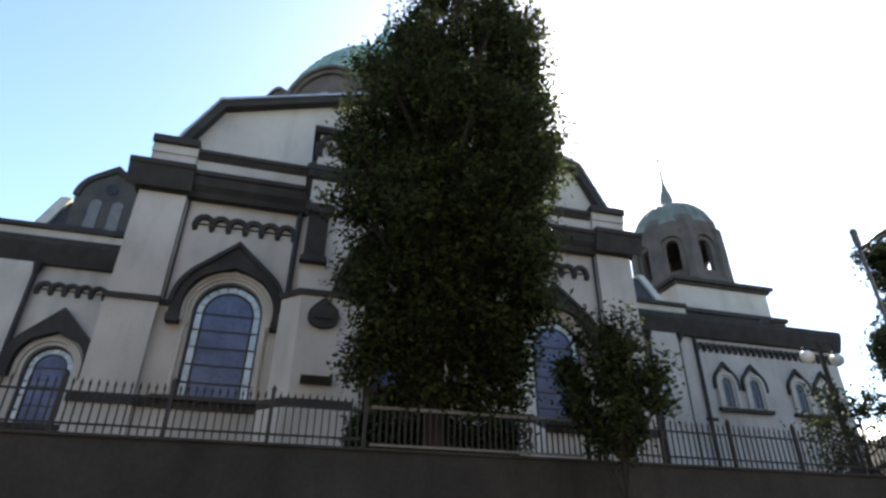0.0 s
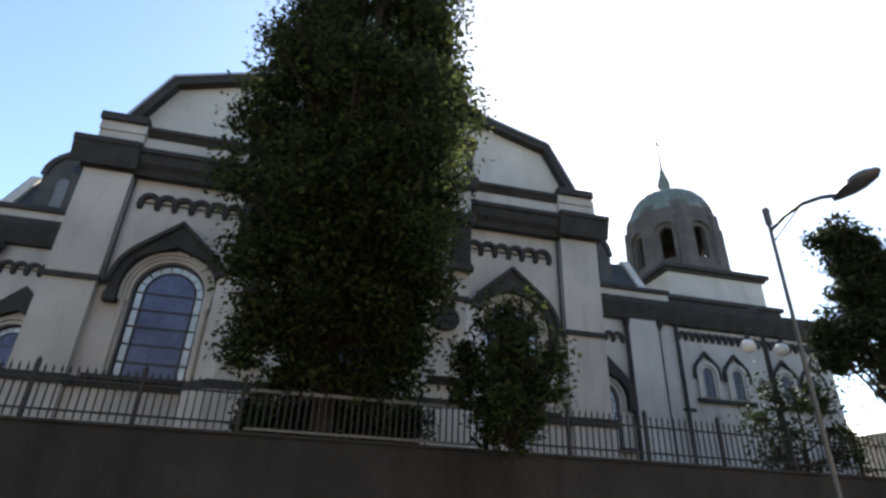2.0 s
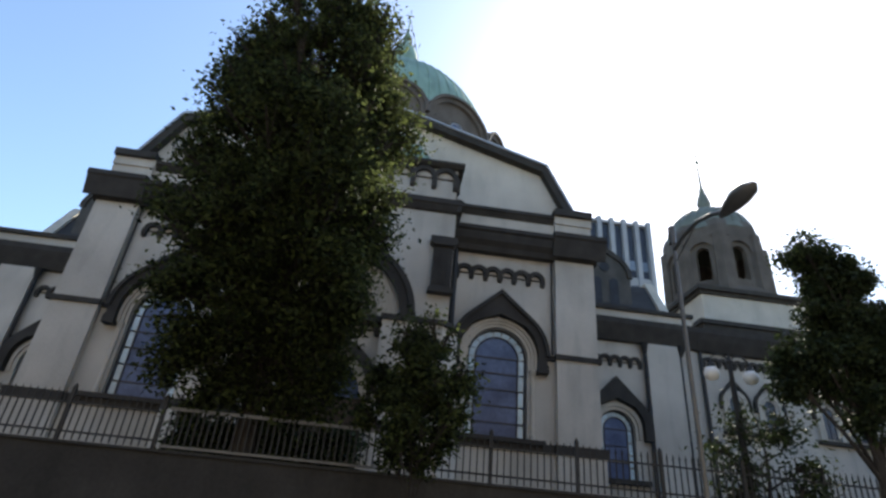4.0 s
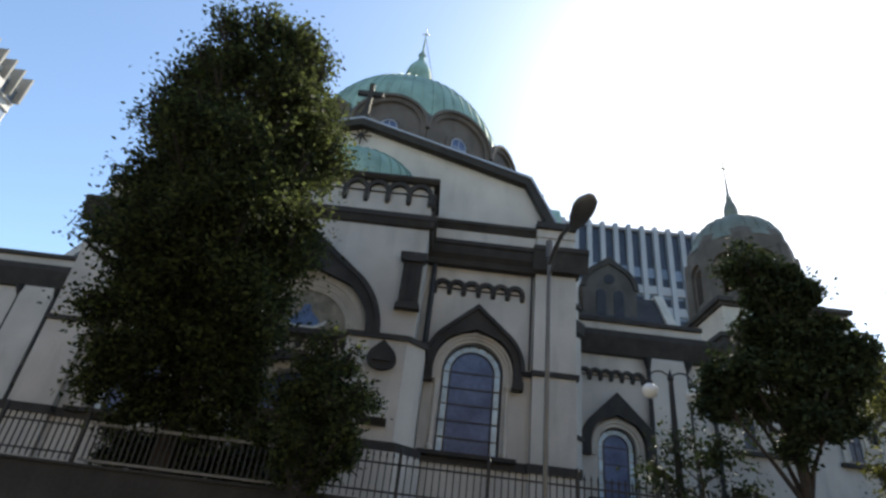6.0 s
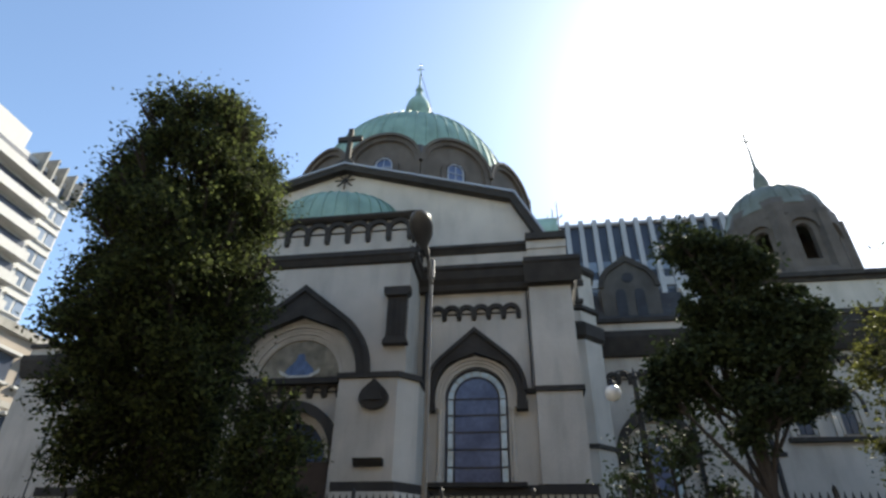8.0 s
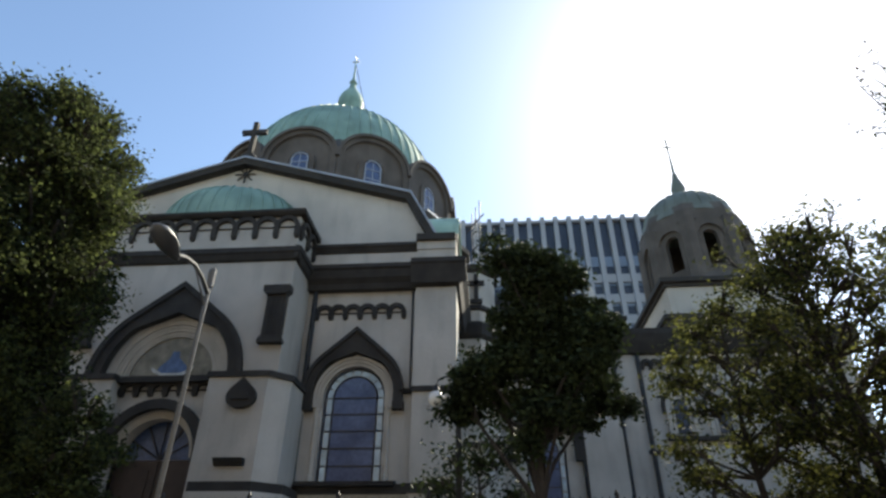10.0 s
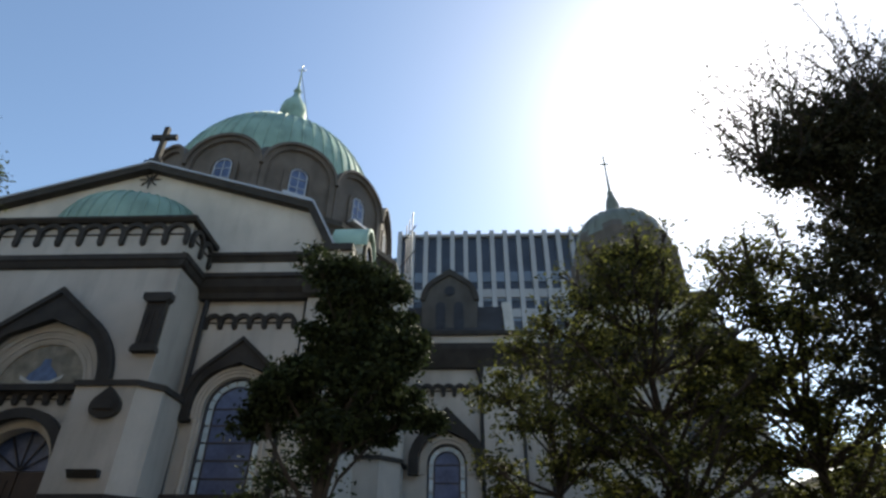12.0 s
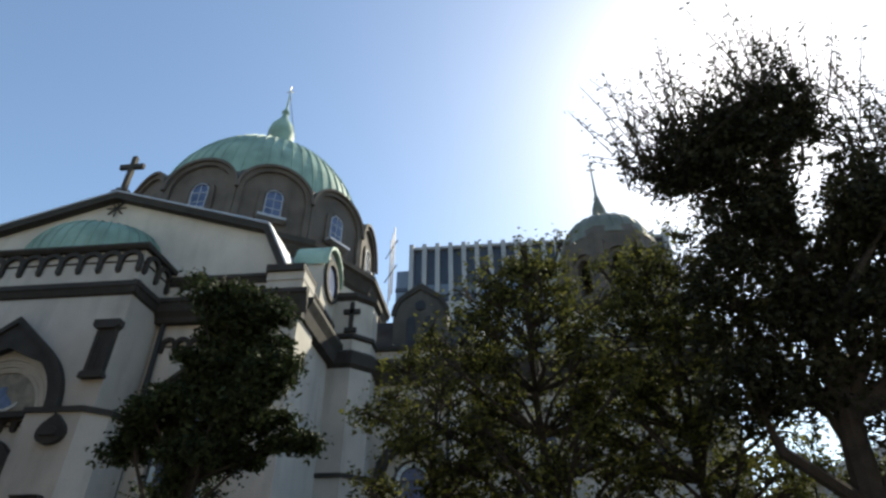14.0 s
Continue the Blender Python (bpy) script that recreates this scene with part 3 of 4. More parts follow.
# ---- wings ----
YW = 26.0
for s in (-1, 1):
    x0, x1 = (8.3, 15.6) if s > 0 else (-17.5, -8.3)
    w = MB()
    arched_wall(w, x0, x1, TERR, 11.36, YW, YW + 0.6, [(s * 11.65, 0.78, 5.5, 7.5)])
    part("wing_wall", w, STUCCO, CH, "white stucco wing wall with an arched window")
    part("wing_cornice", MB().prism_x([(YW, 11.34), (YW - 0.2, 11.36), (YW - 0.38, 11.8), (YW - 0.5, 12.1), (YW - 0.5, 12.36), (YW, 12.38)], x0, x1), TRIM, CH, "dark moulded stone cornice")
    part("wing_attic", MB().box(x0, x1, YW - 0.1, YW + 0.6, 12.38, 12.86), STUCCO, CH)
    part("wing_coping", MB().box(x0, x1, YW - 0.26, YW + 0.7, 12.86, 13.04), TRIM, CH)
    RE = 14.3 if s > 0 else -13.6
    rf = MB().prism_x([(YW + 0.2, 13.04), (YW + 1.5, 15.05), (YW + 9.6, 15.05), (YW + 11.8, 13.04)], *sorted((s * 8.3, RE)))
    part("wing_roof", rf, SLATE, CH, "dark slate mansard roof")
    corbel_frieze("corbel_frieze", "dark corbel frieze of small blind arches", 6, 2.75, (s * 11.5, YW, 10.66))
    part("string_course", MB().box(*sorted((s * 8.5, s * 10.1)), YW - 0.1, YW, 7.3, 7.46), TRIM, CH)
    tall_window(CH, s * 11.65, YW, 5.5, 7.5, 0.78, 4, "round-headed stained window of the wing", 3)
    mb = MB()
    for r0, r1, y in ((0.78, 0.9, YW - 0.04), (0.92, 1.05, YW - 0.1)):
        mb.band(legs(arc(s * 11.65, 7.5, r1, 20), s * 11.65, r1, 7.1), legs(arc(s * 11.65, 7.5, r0, 20), s * 11.65, r0, 7.1), y, YW + 0.05)
    part("window_moulding", mb, MOULD, CH)
    part("hood_mould", MB().band(ogee(s * 11.65, 7.56, 1.5, 0.62, leg=0.5), ogee(s * 11.65, 7.56, 1.12, 0.05, leg=0.5), YW - 0.3, YW), TRIM, CH, "dark pointed hood mould over the window")
    part("window_sill", MB().box(s * 11.65 - 1.2, s * 11.65 + 1.2, YW - 0.3, YW + 0.2, 5.32, 5.5), TRIM, CH)
    # dormer with a paired light
    dx = s * 11.75
    d = ogee(dx, 14.9, 1.3, 0.3, 20)
    dorm = part("dormer", MB().prism([(dx - 1.25, 13.1)] + d + [(dx + 1.25, 13.1)], YW + 0.5, YW + 2.6), DUSK, CH, "grey stone dormer with a rounded pointed head")
    for k in (-0.42, 0.42):
        part("pane", MB().prism([(dx + k - 0.22, 13.4)] + arc(dx + k, 14.6, 0.22, 8) + [(dx + k + 0.22, 13.4)], YW + 0.46, YW + 0.5), PALEPAINT if s < 0 else DULLGLASS, dorm, "narrow arched light")
    part("rosette", MB().prism(arc(dx, 15.4, 0.26, 16, 360, 0)[:-1], YW + 0.46, YW + 0.5), DULLGLASS, dorm)
    part("dormer_edge", MB().band(ogee(dx, 14.9, 1.38, 0.32, 20), ogee(dx, 14.9, 1.14, 0.2, 20), YW + 0.4, YW + 0.56), TRIM, dorm)
    px = s * 13.9
    part("wing_pier", MB().box(px - 0.75, px + 0.75, YW - 0.3, YW, TERR, 11.34), STUCCO, CH)
    for k in (-0.82, 0.82):
        part("downpipe", MB().tube([(px + k, YW - 0.2, TERR), (px + k, YW - 0.2, 10.9)], 0.08, 8).tube([(px + k, YW - 0.2, 10.9), (px + k * 1.08, YW - 0.34, 11.36)], [0.1, 0.2], 8), IRON, CH, "dark iron downpipe with hopper")
    part("roof_end", MB().prism_x([(YW + 0.05, 13.04), (YW + 1.5, 15.3), (YW + 2.4, 15.3), (YW + 2.4, 13.04)], *sorted((RE - s * 0.05, RE + s * 0.38))), MOULD, CH, "pale sloping parapet end")
    # side lunette on the transept
    lun = [(22.25, 13.46)] + [(23.3 + 1.05 * math.cos(radians(a)), 15.3 + 1.1 * math.sin(radians(a))) for a in range(180, -1, -12)] + [(24.35, 13.46)]
    part("side_lunette", MB().prism_x(lun, *sorted((s * 6.9, s * 8.28))), MOULD, CH, "white side gable with a round window")
    lb = MB()
    a, b = sorted((s * 7.0, s * 8.5))
    cur = [(23.3 + 1.14 * math.cos(radians(t)), 15.3 + 1.18 * math.sin(radians(t))) for t in range(180, -1, -10)]
    for (ya, za), (yb, zb) in zip(cur, cur[1:]):
        lb.prism_x([(ya, za), (yb, zb), (yb, zb + 0.14), (ya, za + 0.14)], a, b)
    part("lunette_roof", lb, COPPER, CH, "green copper barrel roof")
    ring = MB()
    ring.lathe([(0.72, 0.0), (0.95, 0.0), (0.95, 0.14), (0.72, 0.14), (0.72, 0.0)], 24)
    ring.v = [(s * (8.28 + z), 23.3 + x, 15.05 + y) for x, y, z in ring.v]
    part("round_frame", ring, TRIM, CH)
    disc = MB().lathe([(0.0, 0.02), (0.74, 0.02), (0.74, 0.0)], 24)
    disc.v = [(s * (8.29 + z), 23.3 + x, 15.05 + y) for x, y, z in disc.v]
    part("round_window", disc, GLASS, CH, "round dark leaded window")
    # stair turret in the inner corner
    tx, ty = s * 8.75, 25.4
    part("turret", MB().lathe([(1.3, TERR), (1.3, 12.1)], 8, tx, ty, turn=22.5).lathe([(1.22, 12.3), (1.22, 14.9)], 8, tx, ty, turn=22.5), STUCCO, CH, "white octagonal corner turret")
    for ring in ([(1.3, 11.5), (1.46, 11.65), (1.5, 12.15), (1.3, 12.3)], [(1.22, 12.8), (1.36, 12.86), (1.36, 13.02), (1.22, 13.06)], [(1.3, 7.3), (1.4, 7.3), (1.4, 7.45), (1.3, 7.45)], [(1.22, 14.6), (1.4, 14.75), (1.4, 14.95), (1.2, 14.96)]):
        part("turret_band", MB().lathe(ring, 8, tx, ty, turn=22.5), TRIM, CH, "dark stone band on the turret")
    part("turret_cap", MB().lathe([(1.38, 14.95), (0.0, 15.7)], 8, tx, ty, turn=22.5), ZINC, CH, "low pointed metal cap")
    cx = tx + s * 0.35
    part("turret_cross", MB().box(cx - 0.09, cx + 0.09, ty - 1.24, ty - 1.1, 13.15, 14.5).box(cx - 0.36, cx + 0.36, ty - 1.24, ty - 1.1, 13.95, 14.16).box(cx - 0.26, cx + 0.26, ty - 1.26, ty - 1.1, 13.1, 13.28), TRIM, CH, "dark relief cross on the turret")
part("nave_core", MB().box(-17.3, 15.4, YW + 0.7, 37.6, TERR, 13.0), STUCCO, CH)

# ---- crossing tower, drum and dome ----
DX, DY = 0.08, 32.2
part("drum_base", MB().lathe([(8.3, 13.0), (8.3, 18.4)], 12, DX, DY, turn=15), STUCCO, CH, "white twelve-sided base of the dome")
part("drum_cornice", MB().lathe([(8.3, 17.9), (8.5, 18.1), (8.7, 18.7), (8.9, 18.8), (8.9, 19.1), (8.1, 19.6)], 12, DX, DY, turn=15), TRIM, CH, "dark stepped cornice below the drum")
NA = 12
drum = part("drum", MB().lathe([(8.1, 18.6), (8.1, 19.6), (7.55, 19.8), (7.55, 22.6), (6.6, 24.2)], NA, DX, DY, turn=15), DRUM, CH, "brown stone drum with arched windows all round")
FR = 7.4
hr = FR * math.tan(math.pi / NA)
face = MB()
face.band(legs(arc(0, 22.0, hr, 18), 0, hr, 19.7), legs(arc(0, 22.0, hr - 0.3, 18), 0, hr - 0.3, 19.7), -0.1, 0.9)
face.band(arc(0, 22.0, hr + 0.1, 18), arc(0, 22.0, hr - 0.06, 18), -0.26, 1.7)
face.band(legs(arc(0, 21.9, 0.8, 14), 0, 0.8, 20.4), legs(arc(0, 21.9, 0.58, 14), 0, 0.58, 20.4), -0.05, 0.3)
face.band(legs(arc(0, 21.9, 0.58, 14), 0, 0.58, 20.4), legs(arc(0, 21.9, 0.44, 14), 0, 0.44, 20.4), 0.02, 0.3)
face.prism([(-hr + 0.28, 19.7)] + arc(0, 22.0, hr - 0.28, 18) + [(hr - 0.28, 19.7)], 0.08, 1.2)
face_me = face.mesh("drum_arch", DRUM)
pane_me = MB().prism([(-0.4, 20.6)] + arc(0, 22.0, 0.4, 10) + [(0.4, 20.6)], 0.02, 0.09).mesh("pane", GLASS)
lead_me = MB().band(legs(arc(0, 22.0, 0.46, 10), 0, 0.46, 20.56), legs(arc(0, 22.0, 0.4, 10), 0, 0.4, 20.56), -0.04, 0.06).box(-0.02, 0.02, -0.02, 0.05, 20.6, 22.35).box(-0.4, 0.4, -0.02, 0.05, 21.2, 21.24).box(-0.4, 0.4, -0.02, 0.05, 21.8, 21.84).mesh("window_frame", ZINC)
sill_me = MB().prism_x([(0.1, 20.4), (-0.5, 20.36), (-0.5, 20.5), (0.1, 20.58)], -0.75, 0.75).mesh("window_sill", ZINC)
for i in range(NA):
    a = 360 / NA * i
    t = radians(a - 90)
    o = part("drum_arch", face_me, DRUM, CH, "brown stone arch of the drum", (DX + FR * math.cos(t), DY + FR * math.sin(t), 0), a)
    part("pane", pane_me, GLASS, o)
    part("window_frame", lead_me, ZINC, o, "grey window tracery")
    part("window_sill", sill_me, ZINC, o)
dprof = [(6.9, 22.3), (6.78, 23.0)] + [(6.62 * math.cos(radians(a)), 23.4 + 7.45 * math.sin(radians(a))) for a in range(4, 87, 6)] + [(0.35, 30.9)]
q = MB().lathe(dprof, 96, DX, DY)
q.smooth = True
dome = part("dome", q, COPPER, CH, "green copper ribbed dome")
for k in range(60):
    a = 2 * math.pi * k / 60
    part("copper_seam", MB().tube([(DX + (r0 + 0.01) * math.cos(a), DY + (r0 + 0.01) * math.sin(a), z0 + 0.02) for r0, z0 in dprof[1:-1]], 0.055, 4), COPPER, dome)
lan = MB().lathe([(1.3, 30.4), (1.05, 30.9), (0.92, 31.1), (0.9, 32.6), (0.98, 33.1), (0.95, 33.6), (0.82, 34.1), (0.6, 34.5), (0.38, 34.85), (0.26, 35.15), (0.2, 35.5), (0.3, 35.65), (0.2, 35.9), (0.09, 36.2), (0.06, 37.2), (0.03, 38.5)], 20, DX, DY)
lan.smooth = True
part("dome_lantern", lan, COPPER, CH, "green copper onion finial on the dome")
part("dome_cross", MB().box(DX - 0.03, DX + 0.03, DY - 0.03, DY + 0.03, 37.0, 38.7).box(DX - 0.26, DX + 0.26, DY - 0.03, DY + 0.03, 38.0, 38.07), GILT, CH)
part("lightning_wire", MB().tube([(DX + 0.05, DY, 37.6), (DX + 0.5, DY - 0.1, 35.6), (DX + 1.2, DY - 0.2, 32.6)], 0.025, 4), STEEL, CH)
sc = MB()
for k in range(3):
    sc.tube([(DX + 8.75 + 0.25 * k, DY + 0.6 - k * 0.7, 18.8), (DX + 8.75 + 0.25 * k, DY + 0.6 - k * 0.7, 23.6)], 0.04, 5)
for z in (20.6, 22.4):
    sc.tube([(DX + 8.4, DY + 0.9, z), (DX + 9.5, DY - 1.1, z)], 0.04, 5)
part("maintenance_ladder", sc, STEEL, CH, "thin steel ladder frame beside the drum")

# ---- narthex block and bell tower ----
n0, n1 = 15.6, 24.4
w = MB().box(n0, n1, YW, 37, TERR, 11.36)
part("narthex_wall", w, STUCCO, CH, "white stucco entrance block with paired windows")
part("narthex_cornice", MB().prism_x([(YW, 11.3), (YW - 0.2, 11.34), (YW - 0.4, 11.8), (YW - 0.5, 12.1), (YW - 0.5, 12.34), (YW, 12.4)], n0, n1 + 0.3).prism([(n1, 11.3), (n1 + 0.3, 11.5), (n1 + 0.5, 12.1), (n1 + 0.5, 12.34), (n1, 12.4)], YW, 37), TRIM, CH, "dark moulded cornice")
part("narthex_roof", MB().box(n0, n1, YW + 0.05, 37, 11.36, 12.42), SLATE, CH, "flat dark roof")
corbel_frieze("corbel_frieze", "long dark corbel frieze", 22, 8.0, (19.9, YW, 11.1), h=0.42)
part("cornice_gablet", MB().prism([(19.6, 12.34), (20.0, 12.75), (20.4, 12.34)], YW - 0.55, YW - 0.3), TRIM, CH)
for x in (17.1, 18.7, 21.4, 23.0):
    wd = part("window", MB().band(legs(arc(0, 0, 0.36, 10), 0, 0.36, -1.1), legs(arc(0, 0, 0.27, 10), 0, 0.27, -1.1), -0.1, 0.05), MOULD, CH, "small round-headed window with pale surround", (x, YW, 9.15))
    part("pane", MB().prism([(-0.27, -1.1)] + arc(0, 0, 0.27, 10) + [(0.27, -1.1)], -0.03, -0.01), DARKGLASS, wd)
    part("hood_mould", MB().band(ogee(0, 0, 0.72, 0.34, 16, 0.3), ogee(0, 0, 0.6, 0.26, 16, 0.3), -0.16, 0.0), TRIM, wd)
    part("surround", MB().band(legs(arc(0, 0, 0.58, 12), 0, 0.58, -1.3), legs(arc(0, 0, 0.4, 12), 0, 0.4, -1.3), -0.13, 0.0), MOULD, wd)
    part("glazing_bar", MB().box(-0.27, 0.27, -0.05, -0.03, -0.42, -0.38).box(-0.02, 0.02, -0.05, -0.03, -1.1, 0.26), LEAD, wd)
for x in (17.9, 22.2):
    part("window_sill", MB().box(x - 1.5, x + 1.5, YW - 0.22, YW, 7.78, 7.94), TRIM, CH, "dark stone sill under a window pair")
part("string_course", MB().box(n0, 16.2, YW - 0.08, YW, 7.3, 7.45), TRIM, CH)
part("downpipe", MB().tube([(15.75, YW - 0.12, TERR), (15.75, YW - 0.12, 11.3)], 0.09, 8), IRON, CH, "dark iron downpipe")
BX, BY = 22.6, 34.0
part("tower_base", MB().box(BX - 3.7, BX + 3.7, BY - 3.7, BY + 3.7, 12.0, 14.4).box(BX - 3.35, BX + 3.35, BY - 3.35, BY + 3.35, 14.9, 16.8), STUCCO, CH, "white square base of the bell tower")
part("tower_cornice", MB().box(BX - 3.8, BX + 3.8, BY - 3.8, BY + 3.8, 14.4, 14.75).box(BX - 3.95, BX + 3.95, BY - 3.95, BY + 3.95, 14.75, 15.0).box(BX - 3.5, BX + 3.5, BY - 3.5, BY + 3.5, 16.8, 17.0).box(BX - 3.7, BX + 3.7, BY - 3.7, BY + 3.7, 17.0, 17.25), TRIM, CH, "dark stepped tower cornices")
NB = 8
bel = MB()
part("belfry_foot", MB().lathe([(3.55, 17.25), (3.3, 17.9), (2.2, 17.95)], NB, BX, BY, turn=22.5), DRUM, CH)
for i in range(NB):
    a = radians(45 * i + 22.5)
    x, y = BX + 2.9 * math.cos(a), BY + 2.9 * math.sin(a)
    part("belfry_post", MB().lathe([(0.52, 17.6), (0.46, 21.6)], 6, x, y), DRUM, CH)
bel.lathe([(3.05, 21.3), (3.15, 21.5), (3.1, 22.3), (2.9, 22.8)], NB, BX, BY, turn=22.5)
belf = part("belfry", bel, DRUM, CH, "brown stone open belfry with arches")
am = MB()
am.band(arc(0, 20.4, 1.2, 14), arc(0, 20.4, 0.72, 14), -0.2, 0.35)
am.prism([(-1.15, 21.7), (-1.15, 20.4)] + arc(0, 20.4, 0.8, 12) + [(1.15, 20.4), (1.15, 21.7)], -0.02, 0.3)
am.box(-1.2, -0.42, -0.05, 0.35, 17.6, 20.4).box(0.42, 1.2, -0.05, 0.35, 17.6, 20.4)
am.band(arc(0, 20.4, 0.74, 12), arc(0, 20.4, 0.42, 12), 0.0, 0.35)
am.box(-0.5, 0.5, -0.02, 0.3, 17.5, 18.5)
am_me = am.mesh("belfry_arch", DRUM)
for i in range(NB):
    a = 45 * i
    t = radians(a - 90)
    part("belfry_arch", am_me, DRUM, CH, "", (BX + 2.75 * math.cos(t), BY + 2.75 * math.sin(t), 0), a)
q = MB().lathe([(2.95, 22.2), (2.85, 22.5)] + [(2.76 * math.cos(radians(a)), 22.5 + 2.4 * math.sin(radians(a))) for a in range(5, 88, 7)] + [(0.2, 24.92)], 40, BX, BY)
q.smooth = True
bd = part("belfry_dome", q, BELLCOPPER, CH, "grey-green copper dome on the bell tower")
for k in range(24):
    a = 2 * math.pi * k / 24
    part("copper_seam", MB().tube([(BX + 2.78 * math.cos(radians(e)) * math.cos(a), BY + 2.78 * math.cos(radians(e)) * math.sin(a), 22.52 + 2.4 * math.sin(radians(e))) for e in range(5, 88, 12)], 0.04, 4), BELLCOPPER, bd)
sp = MB().lathe([(0.62, 24.7), (0.58, 25.1), (0.4, 25.3), (0.46, 25.7), (0.36, 26.2), (0.18, 26.7), (0.22, 26.85), (0.1, 27.1), (0.06, 28.6), (0.03, 30.1)], 12, BX, BY)
sp.smooth = True
part("tower_spire", sp, BELLCOPPER, CH, "grey-green pointed spire with a cross")
part("tower_cross", MB().box(BX - 0.05, BX + 0.05, BY - 0.03, BY + 0.03, 28.6, 30.2).box(BX - 0.3, BX + 0.3, BY - 0.03, BY + 0.03, 29.4, 29.5), GILT, CH)

# ---- fence on the terrace edge ----
FY = 12.92
FZ = TERR + 0.06
fence = thing("iron_fence", "black iron picket fence on a dark stone coping", "fence", (0, FY, FZ))
post_me = MB().box(-0.03, 0.03, -0.03, 0.03, 0, 0.84).lathe([(0.042, 0.84), (0.042, 0.87), (0.0, 0.94)], 6).mesh("post", IRON)
pick = MB().box(-0.01, 0.01, -0.01, 0.01, 0.04, 0.74)
pick.add([(-0.024, 0, 0.74), (0, -0.012, 0.84), (0.024, 0, 0.74), (0, 0.012, 0.71)], [(0, 1, 2), (0, 3, 1), (1, 3, 2), (0, 2, 3)])
pick_me = pick.mesh("picket", IRON)
GX0, GX1 = -1.75, 2.1
for a, b in ((-14.0, GX0 - 0.1), (GX1 + 0.1, 27.0)):
    n = round((b - a) / 1.6)
    step = (b - a) / n
    for i in range(n + 1):
        part("post", post_me, IRON, fence, "", (a + i * step, FY, FZ))
    part("rail", MB().box(a, b, FY - 0.02, FY + 0.02, FZ + 0.14, FZ + 0.17), IRON, fence)
    part("rail", MB().box(a, b, FY - 0.02, FY + 0.02, FZ + 0.6, FZ + 0.63), IRON, fence)
    for i in range(n):
        for k in range(1, 13):
            if -12 < a + i * step < 14:
                part("picket", pick_me, IRON, fence, "", (a + (i + k / 13) * step, FY, FZ))
    rest = MB()
    for i in range(n):
        if not -12 < a + i * step < 14:
            for k in range(1, 13):
                x = a + (i + k / 13) * step
                rest.box(x - 0.013, x + 0.013, FY - 0.013, FY + 0.013, FZ + 0.04, FZ + 0.8)
    if rest.v:
        tagged(part("far_pickets", rest, IRON, fence), kind="stuff")
gate = thing("iron_gate", "wide iron railing panel with pale painted rails", "gate", ((GX0 + GX1) / 2, FY, FZ))
gm = MB().box(GX0, GX1, FY - 0.02, FY + 0.02, FZ + 0.06, FZ + 0.1).box(GX0, GX1, FY - 0.02, FY + 0.02, FZ + 0.66, FZ + 0.71)
part("gate_frame", gm, PALEPAINT, gate, "pale painted rails")
bar_me = MB().box(-0.012, 0.012, -0.012, 0.012, 0.1, 0.66).mesh("gate_bar", IRON)
for i in range(36):
    part("gate_bar", bar_me, IRON, gate, "", (GX0 + (GX1 - GX0) * (i + 0.5) / 36, FY, FZ))


# ---- lamps ----
def street_lamp(x, y, joint, arm, label):
    """A steel pole with a curved arm and an oval head; arm: the head's offset from the pole's top."""
    z0 = street(x)
    ob = thing("street_lamp", label, "street lamp", (x, y, z0), "street lamps")
    part("pole", MB().tube([(x, y, z0), (x, y, z0 + 1.2), (x, y, joint + 0.25)], [0.042, 0.034, 0.028], 12), STEEL, ob, "grey galvanised pole")
    part("base_plate", MB().box(x - 0.16, x + 0.16, y - 0.16, y + 0.16, z0, z0 + 0.03), STEEL, ob)
    part("top_cap", MB().lathe([(0.05, joint - 0.05), (0.055, joint + 0.22), (0.0, joint + 0.26)], 10, x, y), STEEL, ob)
    ax, ay, az = arm
    end = Vector((x + ax, y + ay, joint + az))
    pts = [Vector((x, y, joint - 0.15)) + (end - Vector((x, y, joint - 0.15))) * k + Vector((0, 0, 0.16 * math.sin(math.pi * k))) for k in (0, 0.25, 0.5, 0.75, 1)]
    part("arm", MB().tube(pts, 0.03, 8), STEEL, ob)
    part("stay", MB().tube([(x, y, joint - 0.35), pts[2]], 0.012, 5), STEEL, ob)
    d = Vector((ax, ay, 0)).normalized()
    head = MB().lathe([(0.03, -0.12), (0.07, -0.04), (0.125, 0.12), (0.14, 0.28), (0.12, 0.44), (0.05, 0.53), (0.0, 0.55)], 14)
    head.smooth = True
    side = Vector((-d.y, d.x, 0))
    up = Vector((0, 0, 1))
    tilt = (d * 0.98 + up * 0.14).normalized()
    nor = side.cross(tilt)
    head.v = [tuple(end + side * vx + nor * vy * 0.6 + tilt * vz) for vx, vy, vz in head.v]
    hd = part("lamp_head", head, STEEL, ob, "oval grey luminaire")
    lens = MB().lathe([(0.0, 0.0), (0.09, 0.02), (0.13, 0.06)], 12)
    lens.smooth = True
    lens.v = [tuple(end + side * vx + nor * (-0.12 + vz) * 1.0 + tilt * (0.28 + vy * 1.5)) for vx, vy, vz in lens.v]
    part("lens", lens, PALE, hd, "clear glass lens")


street_lamp(5.63, 9.45, 6.45, (0.1, -1.15, -0.19), "galvanised street lamp with one oval head over the kerb")

MILK = material("milk_glass", (0.8, 0.8, 0.78), 0.25, scale=2, spread=0.04, bump=0, spec=0.5)


